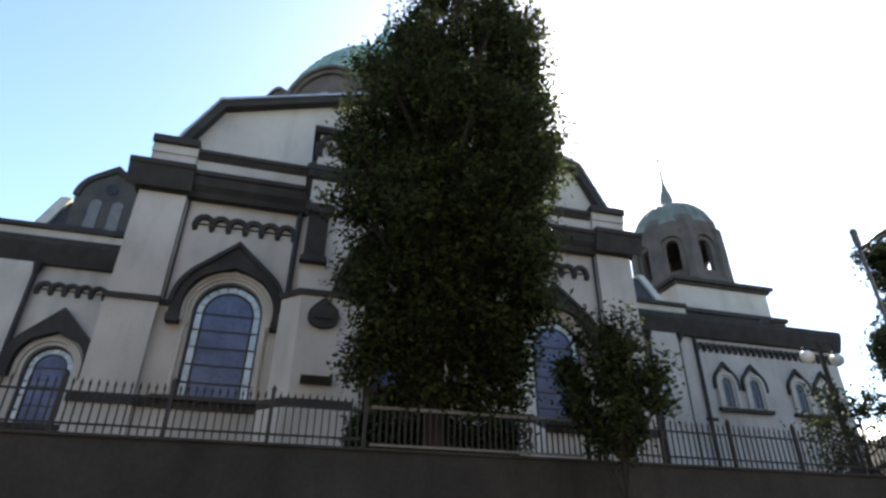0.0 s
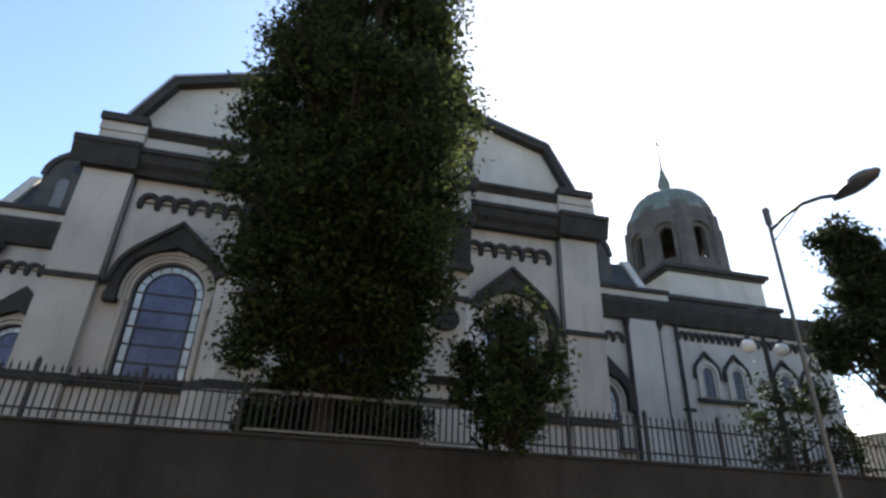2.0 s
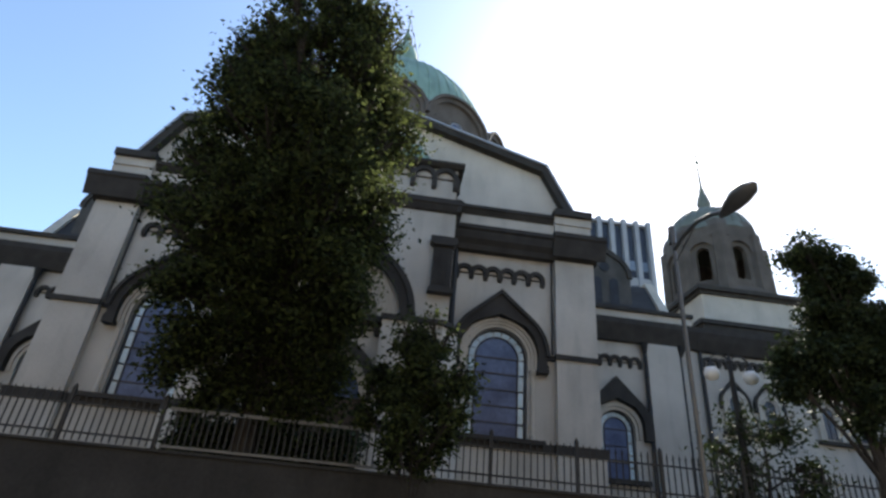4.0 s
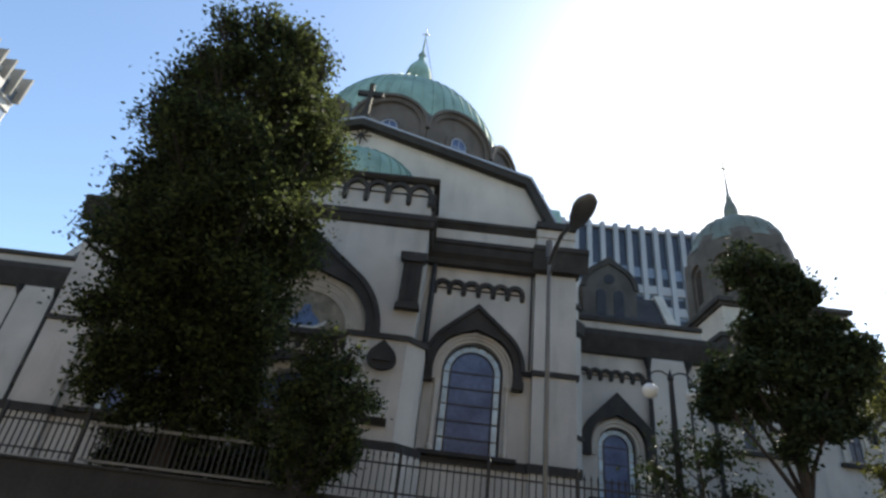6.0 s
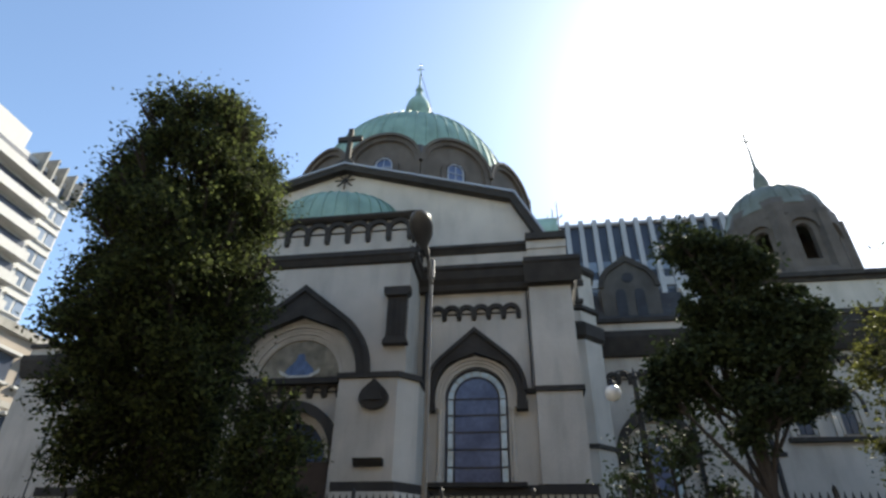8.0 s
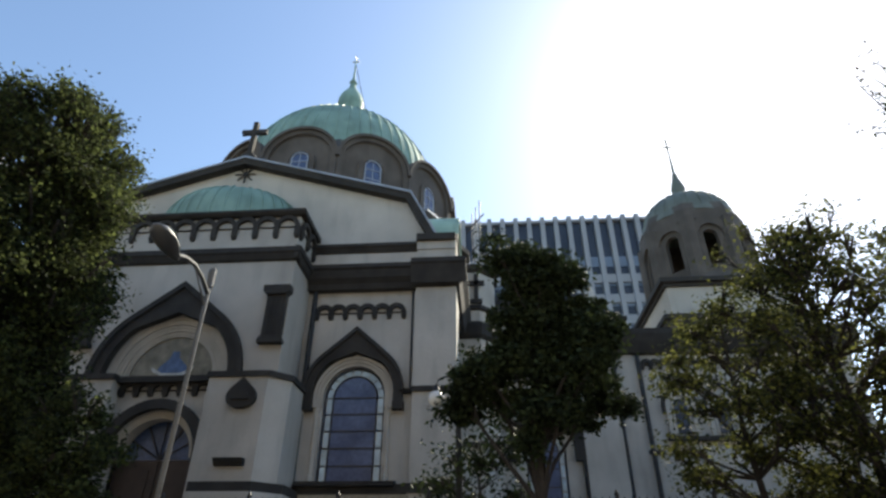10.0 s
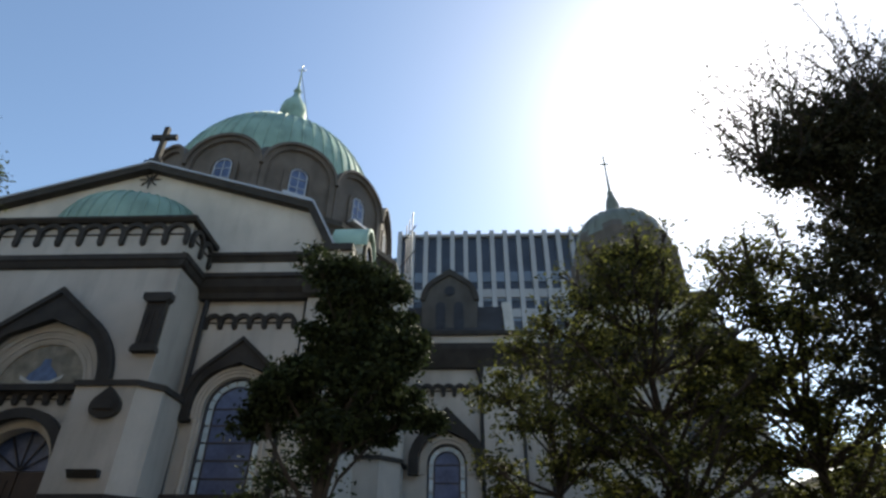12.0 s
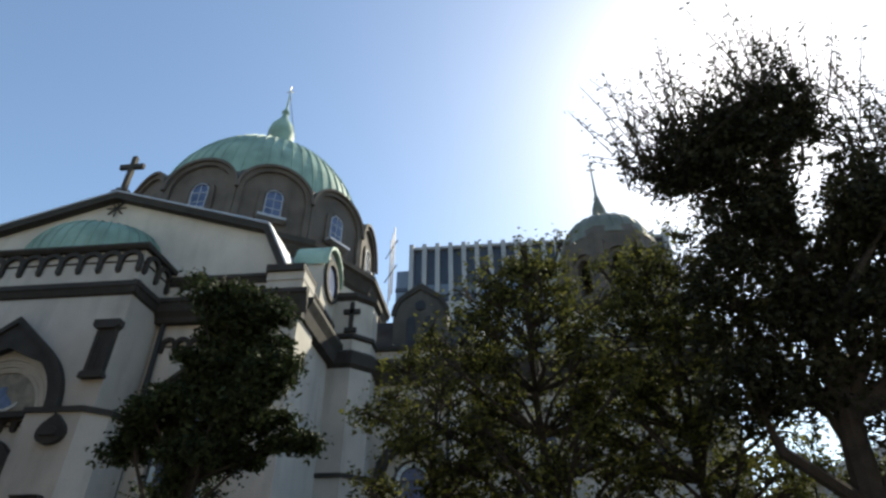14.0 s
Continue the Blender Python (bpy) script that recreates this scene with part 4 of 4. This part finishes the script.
def globe_lamp(x, y, z, group):
    z0 = TERR
    ob = thing("globe_lamp", "black iron lamp post with two white glass globes", "lamp post", (x, y, z0), group)
    part("post", MB().lathe([(0.14, z0), (0.14, z0 + 0.3), (0.08, z0 + 0.4), (0.06, z0 + 2.0), (0.045, z + 0.1), (0.07, z + 0.14), (0.045, z + 0.2), (0.0, z + 0.34)], 12, x, y), IRON, ob)
    for s in (-1, 1):
        part("arm", MB().tube([(x, y, z + 0.02)] + [(x + s * (0.22 - 0.22 * math.cos(radians(a))), y, z + 0.08 + 0.2 * math.sin(radians(a))) for a in range(20, 171, 30)] + [(x + s * 0.43, y, z + 0.06)], 0.018, 6), IRON, ob, "curled iron arm")
        part("fitter", MB().lathe([(0.05, z + 0.08), (0.08, z + 0.02), (0.08, z - 0.03), (0.0, z - 0.03)], 10, x + s * 0.43, y), IRON, ob)
        gl = MB().lathe([(0.0, z - 0.31)] + [(0.155 * math.cos(radians(a)), z - 0.155 + 0.155 * math.sin(radians(a))) for a in range(-80, 81, 16)], 18, x + s * 0.43, y)
        gl.smooth = True
        part("globe", gl, MILK, ob, "white milk-glass globe")


globe_lamp(8.88, 13.5, 6.12, "globe lamps")


# ---- trees ----
def leaves(rng, pts, size, droop=0.3, long=1.9):
    """A small folded leaf at each point, as one mesh."""
    n = len(pts)
    d = rng.normal(size=(n, 3))
    d[:, 2] = d[:, 2] * 0.6 - droop
    d /= np.linalg.norm(d, axis=1)[:, None]
    u = rng.normal(size=(n, 3))
    s = np.cross(d, u)
    s /= np.linalg.norm(s, axis=1)[:, None] + 1e-9
    nn = np.cross(d, s)
    k = (size * (0.6 + 0.8 * rng.random(n)))[:, None]
    a, tip = pts, pts + d * k * long
    mid = pts + d * k * long * 0.45 + nn * k * 0.12
    v = np.stack([a, mid + s * k * 0.5, tip, mid - s * k * 0.5], 1).reshape(-1, 3)
    idx = np.arange(n)[:, None] * 4
    f = np.concatenate([idx + np.array([[0, 1, 2]]), idx + np.array([[0, 2, 3]])], 1).reshape(-1, 3)
    return v, f


def mesh_of(name, v, f, mat):
    me = bpy.data.meshes.new(name)
    me.vertices.add(len(v))
    me.vertices.foreach_set("co", np.asarray(v, dtype=np.float32).ravel())
    me.loops.add(len(f) * 3)
    me.loops.foreach_set("vertex_index", np.asarray(f, dtype=np.int32).ravel())
    me.polygons.add(len(f))
    me.polygons.foreach_set("loop_start", np.arange(0, len(f) * 3, 3, dtype=np.int32))
    me.materials.append(mat)
    me.update(calc_edges=True)
    return me


def tree(name, label, x, y, blobs, count, size, mat, seed, trunk_r=0.16, fork=0.45, clump=0.34, twigs=60, lean=(0, 0), group=""):
    """blobs: (x, y, z, rx, rz, weight) masses of foliage; leaves sit in clumps on the outer parts of each mass."""
    rng = np.random.default_rng(seed)
    z0 = TERR if y > 13 else street(x) + 0.05
    ob = thing(name, label, "tree", (x, y, z0), group)
    top = max(b[2] for b in blobs)
    tr = MB()
    tr.smooth = True
    pts, rad = [], []
    for i in range(8):
        k = i / 7
        pts.append((x + lean[0] * k + 0.06 * math.sin(5 * k + seed), y + lean[1] * k + 0.05 * math.cos(4 * k + seed), z0 + (top - z0) * k * 0.9))
        rad.append(trunk_r * (1.35 if i == 0 else 1.0) * (1 - 0.8 * k))
    tr.tube(pts, rad, 9)
    part("trunk", tr, BARK, ob, "dark rough-barked trunk")
    lb = MB()
    cent, wts = [], []
    for bx, by, bz, rx, rz, w in blobs:
        k = min(0.95, max(fork, (bz - rz - z0) / (top - z0)))
        i = min(6, int(k * 7))
        st = Vector(pts[i])
        en = Vector((bx, by, bz))
        mid = st.lerp(en, 0.5) + Vector((rng.normal() * 0.12, rng.normal() * 0.12, -0.05))
        lb.tube([st, mid, en], [rad[i] * 0.6, rad[i] * 0.42, 0.02], 6)
        m = max(4, int(w * 20))
        for _ in range(m):
            d = rng.normal(size=3)
            d /= np.linalg.norm(d)
            r = rng.random() ** 0.4
            c = np.array([bx, by, bz]) + d * r * np.array([rx, rx, rz])
            cent.append(c)
            wts.append(w / m)
            if rng.random() < twigs / 100:
                lb.tube([mid.lerp(en, 0.6), Vector(c) * 0.5 + mid.lerp(en, 0.6) * 0.5 + Vector((0, 0, 0.06)), Vector(c)], [0.025, 0.016, 0.006], 4)
    part("branching", lb, BARK, ob, "dark branching limbs")
    cent = np.array(cent)
    wts = np.array(wts) / sum(wts)
    pick = rng.choice(len(cent), count, p=wts)
    p = cent[pick] + np.clip(rng.normal(size=(count, 3)), -1.7, 1.7) * clump * np.array([1, 1, 0.75]) * (0.5 + 0.8 * rng.random(len(cent)))[pick][:, None] * (0.85 + 0.15 * rng.exponential(size=count))[:, None]
    v, f = leaves(rng, p, size)
    cr = new("crown", mesh_of("crown", v - np.array([x, y, z0]), f, mat))
    cr.parent = ob
    return ob


def mass(rng, prof, x, y, n):
    """Foliage masses filling a crown whose half width is given at heights (z, r)."""
    out = []
    zs = [p[0] for p in prof]
    for i in range(n):
        z = zs[0] + (zs[-1] - zs[0]) * (i + rng.random()) / n
        r = float(np.interp(z, zs, [p[1] for p in prof]))
        a = 2.4 * i + rng.random()
        d = r * (0.45 + 0.58 * rng.random() ** 0.7)
        b = max(0.2, r * 0.27)
        out.append((x + d * math.cos(a), y + d * math.sin(a), z, b, b * 0.9, max(0.3, r * r)))
        if rng.random() < 0.55:
            a += 1.2 * rng.normal()
            e = r * (0.9 + 0.22 * rng.random())
            out.append((x + e * math.cos(a), y + e * math.sin(a), z + 0.35 * rng.random(), 0.2, 0.2, 0.09))
    return out


rg = np.random.default_rng(5)
TX, TY = -0.5, 12.15
tall = mass(rg, [(4.1, 1.2), (4.7, 1.45), (5.5, 1.66), (6.6, 1.82), (8.0, 1.95), (9.6, 1.97), (10.8, 1.92), (11.4, 1.8), (12.0, 1.55), (12.6, 1.15), (13.05, 0.5)], TX, TY, 150)
tall = [(q[0], max(q[1], 13.2 - 0.7 * (q[2] - 4.1))) + q[2:] for q in tall]
tree("street_tree", "tall dense dark green evergreen tree behind the fence", TX, 13.45, tall, 120000, 0.055, LEAF_A, 11, 0.18, 0.3, 0.17, lean=(0, -0.8))
small = mass(rg, [(3.4, 0.3), (3.9, 0.74), (4.7, 0.8), (5.45, 0.35)], 2.3, 12.1, 30)
tree("small_tree", "small round dark tree in front of the fence", 2.3, 12.1, small, 12000, 0.05, LEAF_A, 12, 0.035, 0.5, 0.13)
ball = [(9.9, 12.4, 7.75, 0.65, 0.42, 1.3), (10.5, 12.5, 7.75, 0.6, 0.4, 1.0), (11.0, 12.4, 7.4, 0.45, 0.4, 0.8), (10.2, 12.6, 7.1, 0.6, 0.4, 1.0), (11.25, 12.4, 6.35, 0.5, 0.55, 1.1), (11.2, 12.5, 5.5, 0.6, 0.55, 1.2), (10.7, 12.4, 6.0, 0.45, 0.45, 0.8), (9.4, 12.4, 5.75, 0.45, 0.4, 0.8), (9.3, 12.5, 5.2, 0.5, 0.45, 0.9), (10.0, 12.6, 6.5, 0.5, 0.45, 0.9), (9.95, 12.4, 4.9, 0.6, 0.4, 1.0), (10.5, 12.5, 5.0, 0.5, 0.35, 0.7), (9.75, 12.5, 6.15, 0.5, 0.45, 0.8), (10.35, 12.4, 5.55, 0.5, 0.45, 0.8), (10.75, 12.4, 6.75, 0.5, 0.4, 0.9)]


def crumble(rng, blobs):
    """Each mass broken into three uneven smaller ones."""
    out = []
    for bx, by, bz, rx, rz, w in blobs:
        bx, by, bz = 10.56 + (bx - 10.42) * 0.95, by - 0.5, bz + 0.2
        for _ in range(3):
            k = 0.45 + 0.4 * rng.random()
            out.append((bx + rng.normal() * rx * 0.5, by + rng.normal() * rx * 0.5, bz + rng.normal() * rz * 0.5, rx * k, rz * k, w * k * k))
    return out


tree("garden_tree", "dark evergreen tree with rounded leaf masses and bent trunk", 9.95, 11.9, crumble(rg, ball), 54000, 0.052, LEAF_B, 13, 0.12, 0.5, 0.13, lean=(0.5, 0))
rc = np.random.default_rng(9)


def layers(rng, x, y, prof, n):
    """Flat tiers of thin foliage round a slender stem."""
    out = []
    zs = [p[0] for p in prof]
    for i in range(n):
        z = zs[0] + (zs[-1] - zs[0]) * (i + rng.random()) / n
        r = float(np.interp(z, zs, [p[1] for p in prof]))
        a = 2.4 * i + rng.random()
        d = r * (0.35 + 0.6 * rng.random())
        w = 0.3 + 0.35 * rng.random()
        out.append((x + d * math.cos(a), y + d * math.sin(a) * 0.8, z, w, 0.14, w * (0.5 + rng.random())))
        if rng.random() < 0.5:
            out.append((x + 1.15 * r * math.cos(a), y + r * math.sin(a), z + 0.2 + 0.4 * rng.random(), 0.16, 0.3, 0.12))
    return out


tree("maple_tree", "loose yellow-green tree with thin branches and gaps", 15.9, 13.25, layers(rc, 15.9, 13.25, [(3.7, 1.2), (5.2, 1.9), (6.8, 1.9), (8.2, 1.4), (9.4, 0.5)], 70), 21000, 0.05, LEAF_C, 14, 0.11, 0.2, 0.17, 95)
tree("maple_tree", "loose yellow-green tree with thin branches and gaps", 14.0, 13.3, layers(rc, 14.0, 13.3, [(3.8, 0.9), (5.2, 1.3), (6.6, 1.2), (7.6, 0.5)], 30), 9000, 0.048, LEAF_C, 15, 0.07, 0.2, 0.16, 95)
tree("maple_tree", "yellowing tree with tiered thin branches", 18.4, 13.3, layers(rc, 18.4, 13.3, [(4.0, 1.2), (5.4, 1.7), (7.2, 1.6), (8.4, 1.2), (9.3, 0.5)], 60), 22000, 0.05, LEAF_C, 19, 0.1, 0.2, 0.17, 95)
zel = [(18.7, 12, 9.7, 0.6, 0.5, 1.0), (19.3, 12, 10.1, 0.75, 0.55, 1.5), (20.0, 12.1, 10.6, 0.8, 0.6, 1.7), (20.8, 12, 11.0, 0.75, 0.55, 1.5), (21.4, 12, 10.8, 0.5, 0.45, 0.8), (19.6, 12, 9.4, 0.7, 0.5, 1.2), (20.6, 12, 10.0, 0.7, 0.5, 1.2), (19.9, 12, 8.6, 0.45, 0.5, 0.9), (20.2, 12, 9.1, 0.45, 0.45, 0.7)]
zel += [(22.2, 12.2, 9.6, 0.6, 0.6, 1.1), (22.9, 12.1, 9.0, 0.8, 0.7, 1.3), (23.6, 12, 9.8, 0.7, 0.7, 1.0), (22.0, 12, 8.4, 0.7, 0.6, 1.2)]
for lx in range(6):
    for lz in range(4):
        zel.append((18.9 + 0.95 * lx + 0.3 * (lz % 2), 12 + 0.3 * math.sin(7 * lx + 3 * lz), 5.35 + 0.88 * lz + 0.14 * lx, 0.72, 0.58, 1.1))
zel += [(20.9, 12, 4.7, 0.8, 0.5, 0.8), (22.3, 12.1, 4.6, 0.9, 0.6, 0.9), (23.7, 12, 4.7, 0.9, 0.7, 0.9)]
zel = [(q[0], q[1] - 0.45, q[2] + 0.4) + q[3:] for q in zel]
zt = tree("zelkova_tree", "dark pruned street tree with bursts of thin shoots", 19.85, 11.55, zel, 92000, 0.052, LEAF_D, 16, 0.26, 0.3, 0.17, 80, lean=(0.7, 0))
# thin upright shoots from the pruned heads
sh = MB()
rs = np.random.default_rng(21)
tips = []
for bx, by, bz, n in ((18.4, 12, 9.8, 44), (19.1, 12, 10.3, 44), (20.0, 12, 10.9, 46), (20.8, 12, 11.3, 56), (21.5, 12, 11.1, 46), (22.5, 12, 10.0, 24), (23.3, 12, 10.3, 34)):
    for _ in range(n):
        a = rs.random() * 6.28
        el = 0.15 + 1.35 * rs.random() ** 0.8
        L = 0.5 + (2.5 if el > 0.7 else 1.7) * rs.random() ** 1.25
        d = Vector((math.cos(a) * math.cos(el), math.sin(a) * math.cos(el) * 0.8, math.sin(el)))
        s = Vector((bx + rs.normal() * 0.3, by - 0.45 + rs.normal() * 0.3, bz + 0.4 + rs.normal() * 0.2))
        bend = Vector((0.1 * rs.normal(), 0, 0.12 * rs.normal()))
        e = s + d * L
        sh.tube([s, s + d * L * 0.5 + bend, e + bend * 1.6], [0.02, 0.014, 0.006], 4)
        for k in np.linspace(0.15, 1.0, 26):
            tips.append(s + d * L * k + bend * k * 1.6)
part("shoot_spray", sh, BARK, zt, "long thin upright shoots")
tp = np.array([tuple(t) for t in tips]) + rs.normal(size=(len(tips), 3)) * 0.04
v, f = leaves(rs, tp, 0.05)
o = new("shoot_leaves", mesh_of("shoot_leaves", v - np.array(tuple(zt.location)), f, LEAF_D))
o.parent = zt
tr2 = mass(np.random.default_rng(31), [(4.9, 1.4), (6.9, 2.0), (8.9, 1.6), (10.0, 0.7)], 25.6, 12.2, 24)
tree("street_tree", "dark broad street tree", 25.6, 12.2, tr2, 14000, 0.08, LEAF_D, 17, 0.2, 0.3, 0.34)
for hx, hy, ht in ((23.2, 19.5, 6.6), (25.0, 18.6, 6.2), (27.2, 19.2, 6.4)):
    tree("shrub", "loose yellow-green garden shrub beside the side entrance", hx, hy, mass(np.random.default_rng(int(hx * 7)), [(3.4, 0.9), (5.0, 1.3), (ht + 0.4, 0.5)], hx, hy, 16), 7000, 0.07, LEAF_C, int(hx), 0.07, 0.2, 0.2, 80, group="garden shrubs")
# added dark foliage, in place of the shade under the tall tree's crown
shade_foliage = [(-1.75 + 0.32 * i, 14.0 + 0.12 * math.sin(2.3 * i), 3.75 + 0.1 * math.sin(1.7 * i), 0.34, 0.36, 0.5) for i in range(10)]
tree("shade_foliage", "dense dark foliage added for the tall tree's shade behind the railing panel", -0.3, 14.0, shade_foliage, 14000, 0.05, LEAF_B, 41, 0.04, 0.2, 0.14, 40)
bush = mass(np.random.default_rng(33), [(3.4, 0.7), (4.3, 0.9), (5.3, 0.5)], 9.2, 13.4, 12)
tree("shrub", "thin glossy shrub below the globe lamp", 9.2, 13.4, bush, 2600, 0.055, LEAF_B, 18, 0.05, 0.2, 0.24, 90)

# ---- distance ----
OY, OX0, OX1, OZ = 85.0, 1.6, 45.0, 57.2
off = thing("office_tower", "far white office tower with vertical fins and dark glass", "office building", ((OX0 + OX1) / 2, OY, 0))
part("wall", MB().box(OX0, OX1, OY + 0.5, OY + 25, 0, OZ), DARKGLASS, off)
part("parapet", MB().box(OX0 - 0.2, OX1, OY - 0.1, OY + 25, OZ, OZ + 0.5), FINWHITE, off)
fin_me = MB().box(-0.38, 0.38, -0.5, 0.5, 0, OZ + 0.9).mesh("fin", FINWHITE)
nf = 19
for i in range(nf + 1):
    part("fin", fin_me, FINWHITE, off, "", (OX0 + (OX1 - OX0) * i / nf, OY, 0))
sp_me = MB().box(OX0, OX1, OY - 0.1, OY + 0.5, 0, 1.5).mesh("spandrel", FINWHITE)
for z in np.arange(2, 48.5, 3.6):
    part("spandrel", sp_me, WHITE, off, "", (0, 0, float(z)))
win_me = MB().box(-0.72, 0.72, 0.3, 0.46, 0, 1.9).mesh("window", SKYGLASS)
for i in range(nf):
    for z in np.arange(37.9, 49.4, 3.6):
        part("window", win_me, SKYGLASS, off, "", (OX0 + (OX1 - OX0) * (i + 0.5) / nf, OY, float(z) - 0.4))
an = thing("office_annex", "lower glass-fronted block beside the tower", "office building", (OX0 - 2.4, OY + 2, 0))
part("wall", MB().box(OX0 - 2.9, OX0 - 0.25, OY + 2, OY + 25, 0, 54.2), SKYGLASS, an)
for z in range(2, 54, 4):
    part("band", MB().box(OX0 - 3.0, OX0 - 0.25, OY + 1.85, OY + 2, z, z + 0.7), DARKGLASS, an)

# apartment block past the terrace
AX, AY0, AY1, AZ = -48.4, 10.0, 52.2, 45.6
ap = thing("apartment_tower", "tall pale apartment tower with long balconies", "apartment building", (AX - 8, 23, -2))
part("wall", MB().box(AX - 16, AX, AY0, AY1, -2, AZ), WHITE, ap, "pale tiled wall")
part("roof_house", MB().box(AX - 14, AX - 1.5, AY0 + 2, AY1 - 7.5, AZ, AZ + 3.5), WHITE, ap)
fin = MB().box(-1.6, 0.9, -0.12, 0.12, -2.4, 1.4).mesh("roof_fin", CONCRETE)
for i in range(5):
    part("roof_fin", fin, CONCRETE, ap, "grey upright screen on the roof edge", (AX, AY1 - 0.2 - i * 1.5, AZ))
wm = MB().box(-0.55, 0.55, -0.05, 0.1, 0, 1.6).mesh("window", SKYGLASS)
sl = MB().box(-0.75, 0.75, -0.22, 0.0, -0.25, -0.05).mesh("window_sill", WHITE)
lt = MB().box(-0.75, 0.75, -0.22, 0.0, 1.65, 1.8).mesh("window_lintel", WHITE)
bal = MB().box(-1.3, 0.0, -9.5, 9.5, 0, 0.18).box(-1.3, -1.2, -9.5, 9.5, 0.18, 1.1)
bal.v = [(-x, y, z) for x, y, z in bal.v]
bal = bal.mesh("balcony", WHITE)
back = MB().box(0.01, 0.05, -9.4, 9.4, 0.2, 2.6).mesh("balcony_glazing", DARKGLASS)
for k in range(15):
    z = 0.4 + 3.0 * k
    part("balcony", bal, WHITE, ap, "long white balcony with solid parapet", (AX, AY1 - 12.9, z))
    part("balcony_glazing", back, DARKGLASS, ap, "", (AX, AY1 - 12.9, z))
    for y in (AY1 - 0.8, AY1 - 2.3):
        part("window", wm, SKYGLASS, ap, "", (AX, y, z + 0.8), 90)
        part("window_sill", sl, WHITE, ap, "", (AX, y, z + 0.8), 90)
        part("window_lintel", lt, WHITE, ap, "", (AX, y, z + 0.8), 90)
    for x in (AX - 1.2, AX - 3.4, AX - 6.0):
        part("window", wm, SKYGLASS, ap, "", (x, AY1, z + 0.8), 180)
lo = thing("brick_house", "low brown flat-roofed house with wide windows", "house", (-36, 38, -2))
part("wall", MB().box(-46, -27.5, 31, 45, -2, 17.4), TAN, lo)
part("parapet", MB().box(-46.3, -27.2, 30.7, 45.3, 17.4, 18.0), CONCRETE, lo)
hw = MB().box(-1.3, 1.3, -0.06, 0.1, 0, 1.7).mesh("window", DARKGLASS)
hl = MB().box(-1.5, 1.5, -0.5, 0.0, 1.75, 1.95).mesh("window_canopy", WHITE)
hs = MB().box(-1.5, 1.5, -0.3, 0.0, -0.2, -0.04).mesh("window_sill", WHITE)
for z in (3.2, 6.9, 10.6, 14.3):
    part("band", MB().box(-46.1, -27.4, 30.9, 45.1, z - 1.5, z - 1.1), CONCRETE, lo)
    for i in range(4):
        for nm, me in (("window", hw), ("window_sill", hs), ("window_canopy", hl)):
            part(nm, me, None, lo, "", (-27.5, 33 + 3.4 * i, z), 90)
            part(nm, me, None, lo, "", (-44 + 4 * i, 31, z))
# white house past the bell tower
wh = thing("white_house", "low white house with a pitched grey roof", "house", (30, 27, TERR))
part("wall", MB().box(26, 36, 24.5, 33, TERR, 7.0), WHITE, wh)
part("roof", MB().prism([(25.5, 7.0), (36.5, 7.0), (31, 9.0)], 24.1, 33.4), ZINC, wh, "pale grey pitched roof")
for x in (27.6, 30.2, 33.0):
    part("window", MB().box(x - 0.5, x + 0.5, 24.44, 24.54, 4.6, 6.1), DARKGLASS, wh)
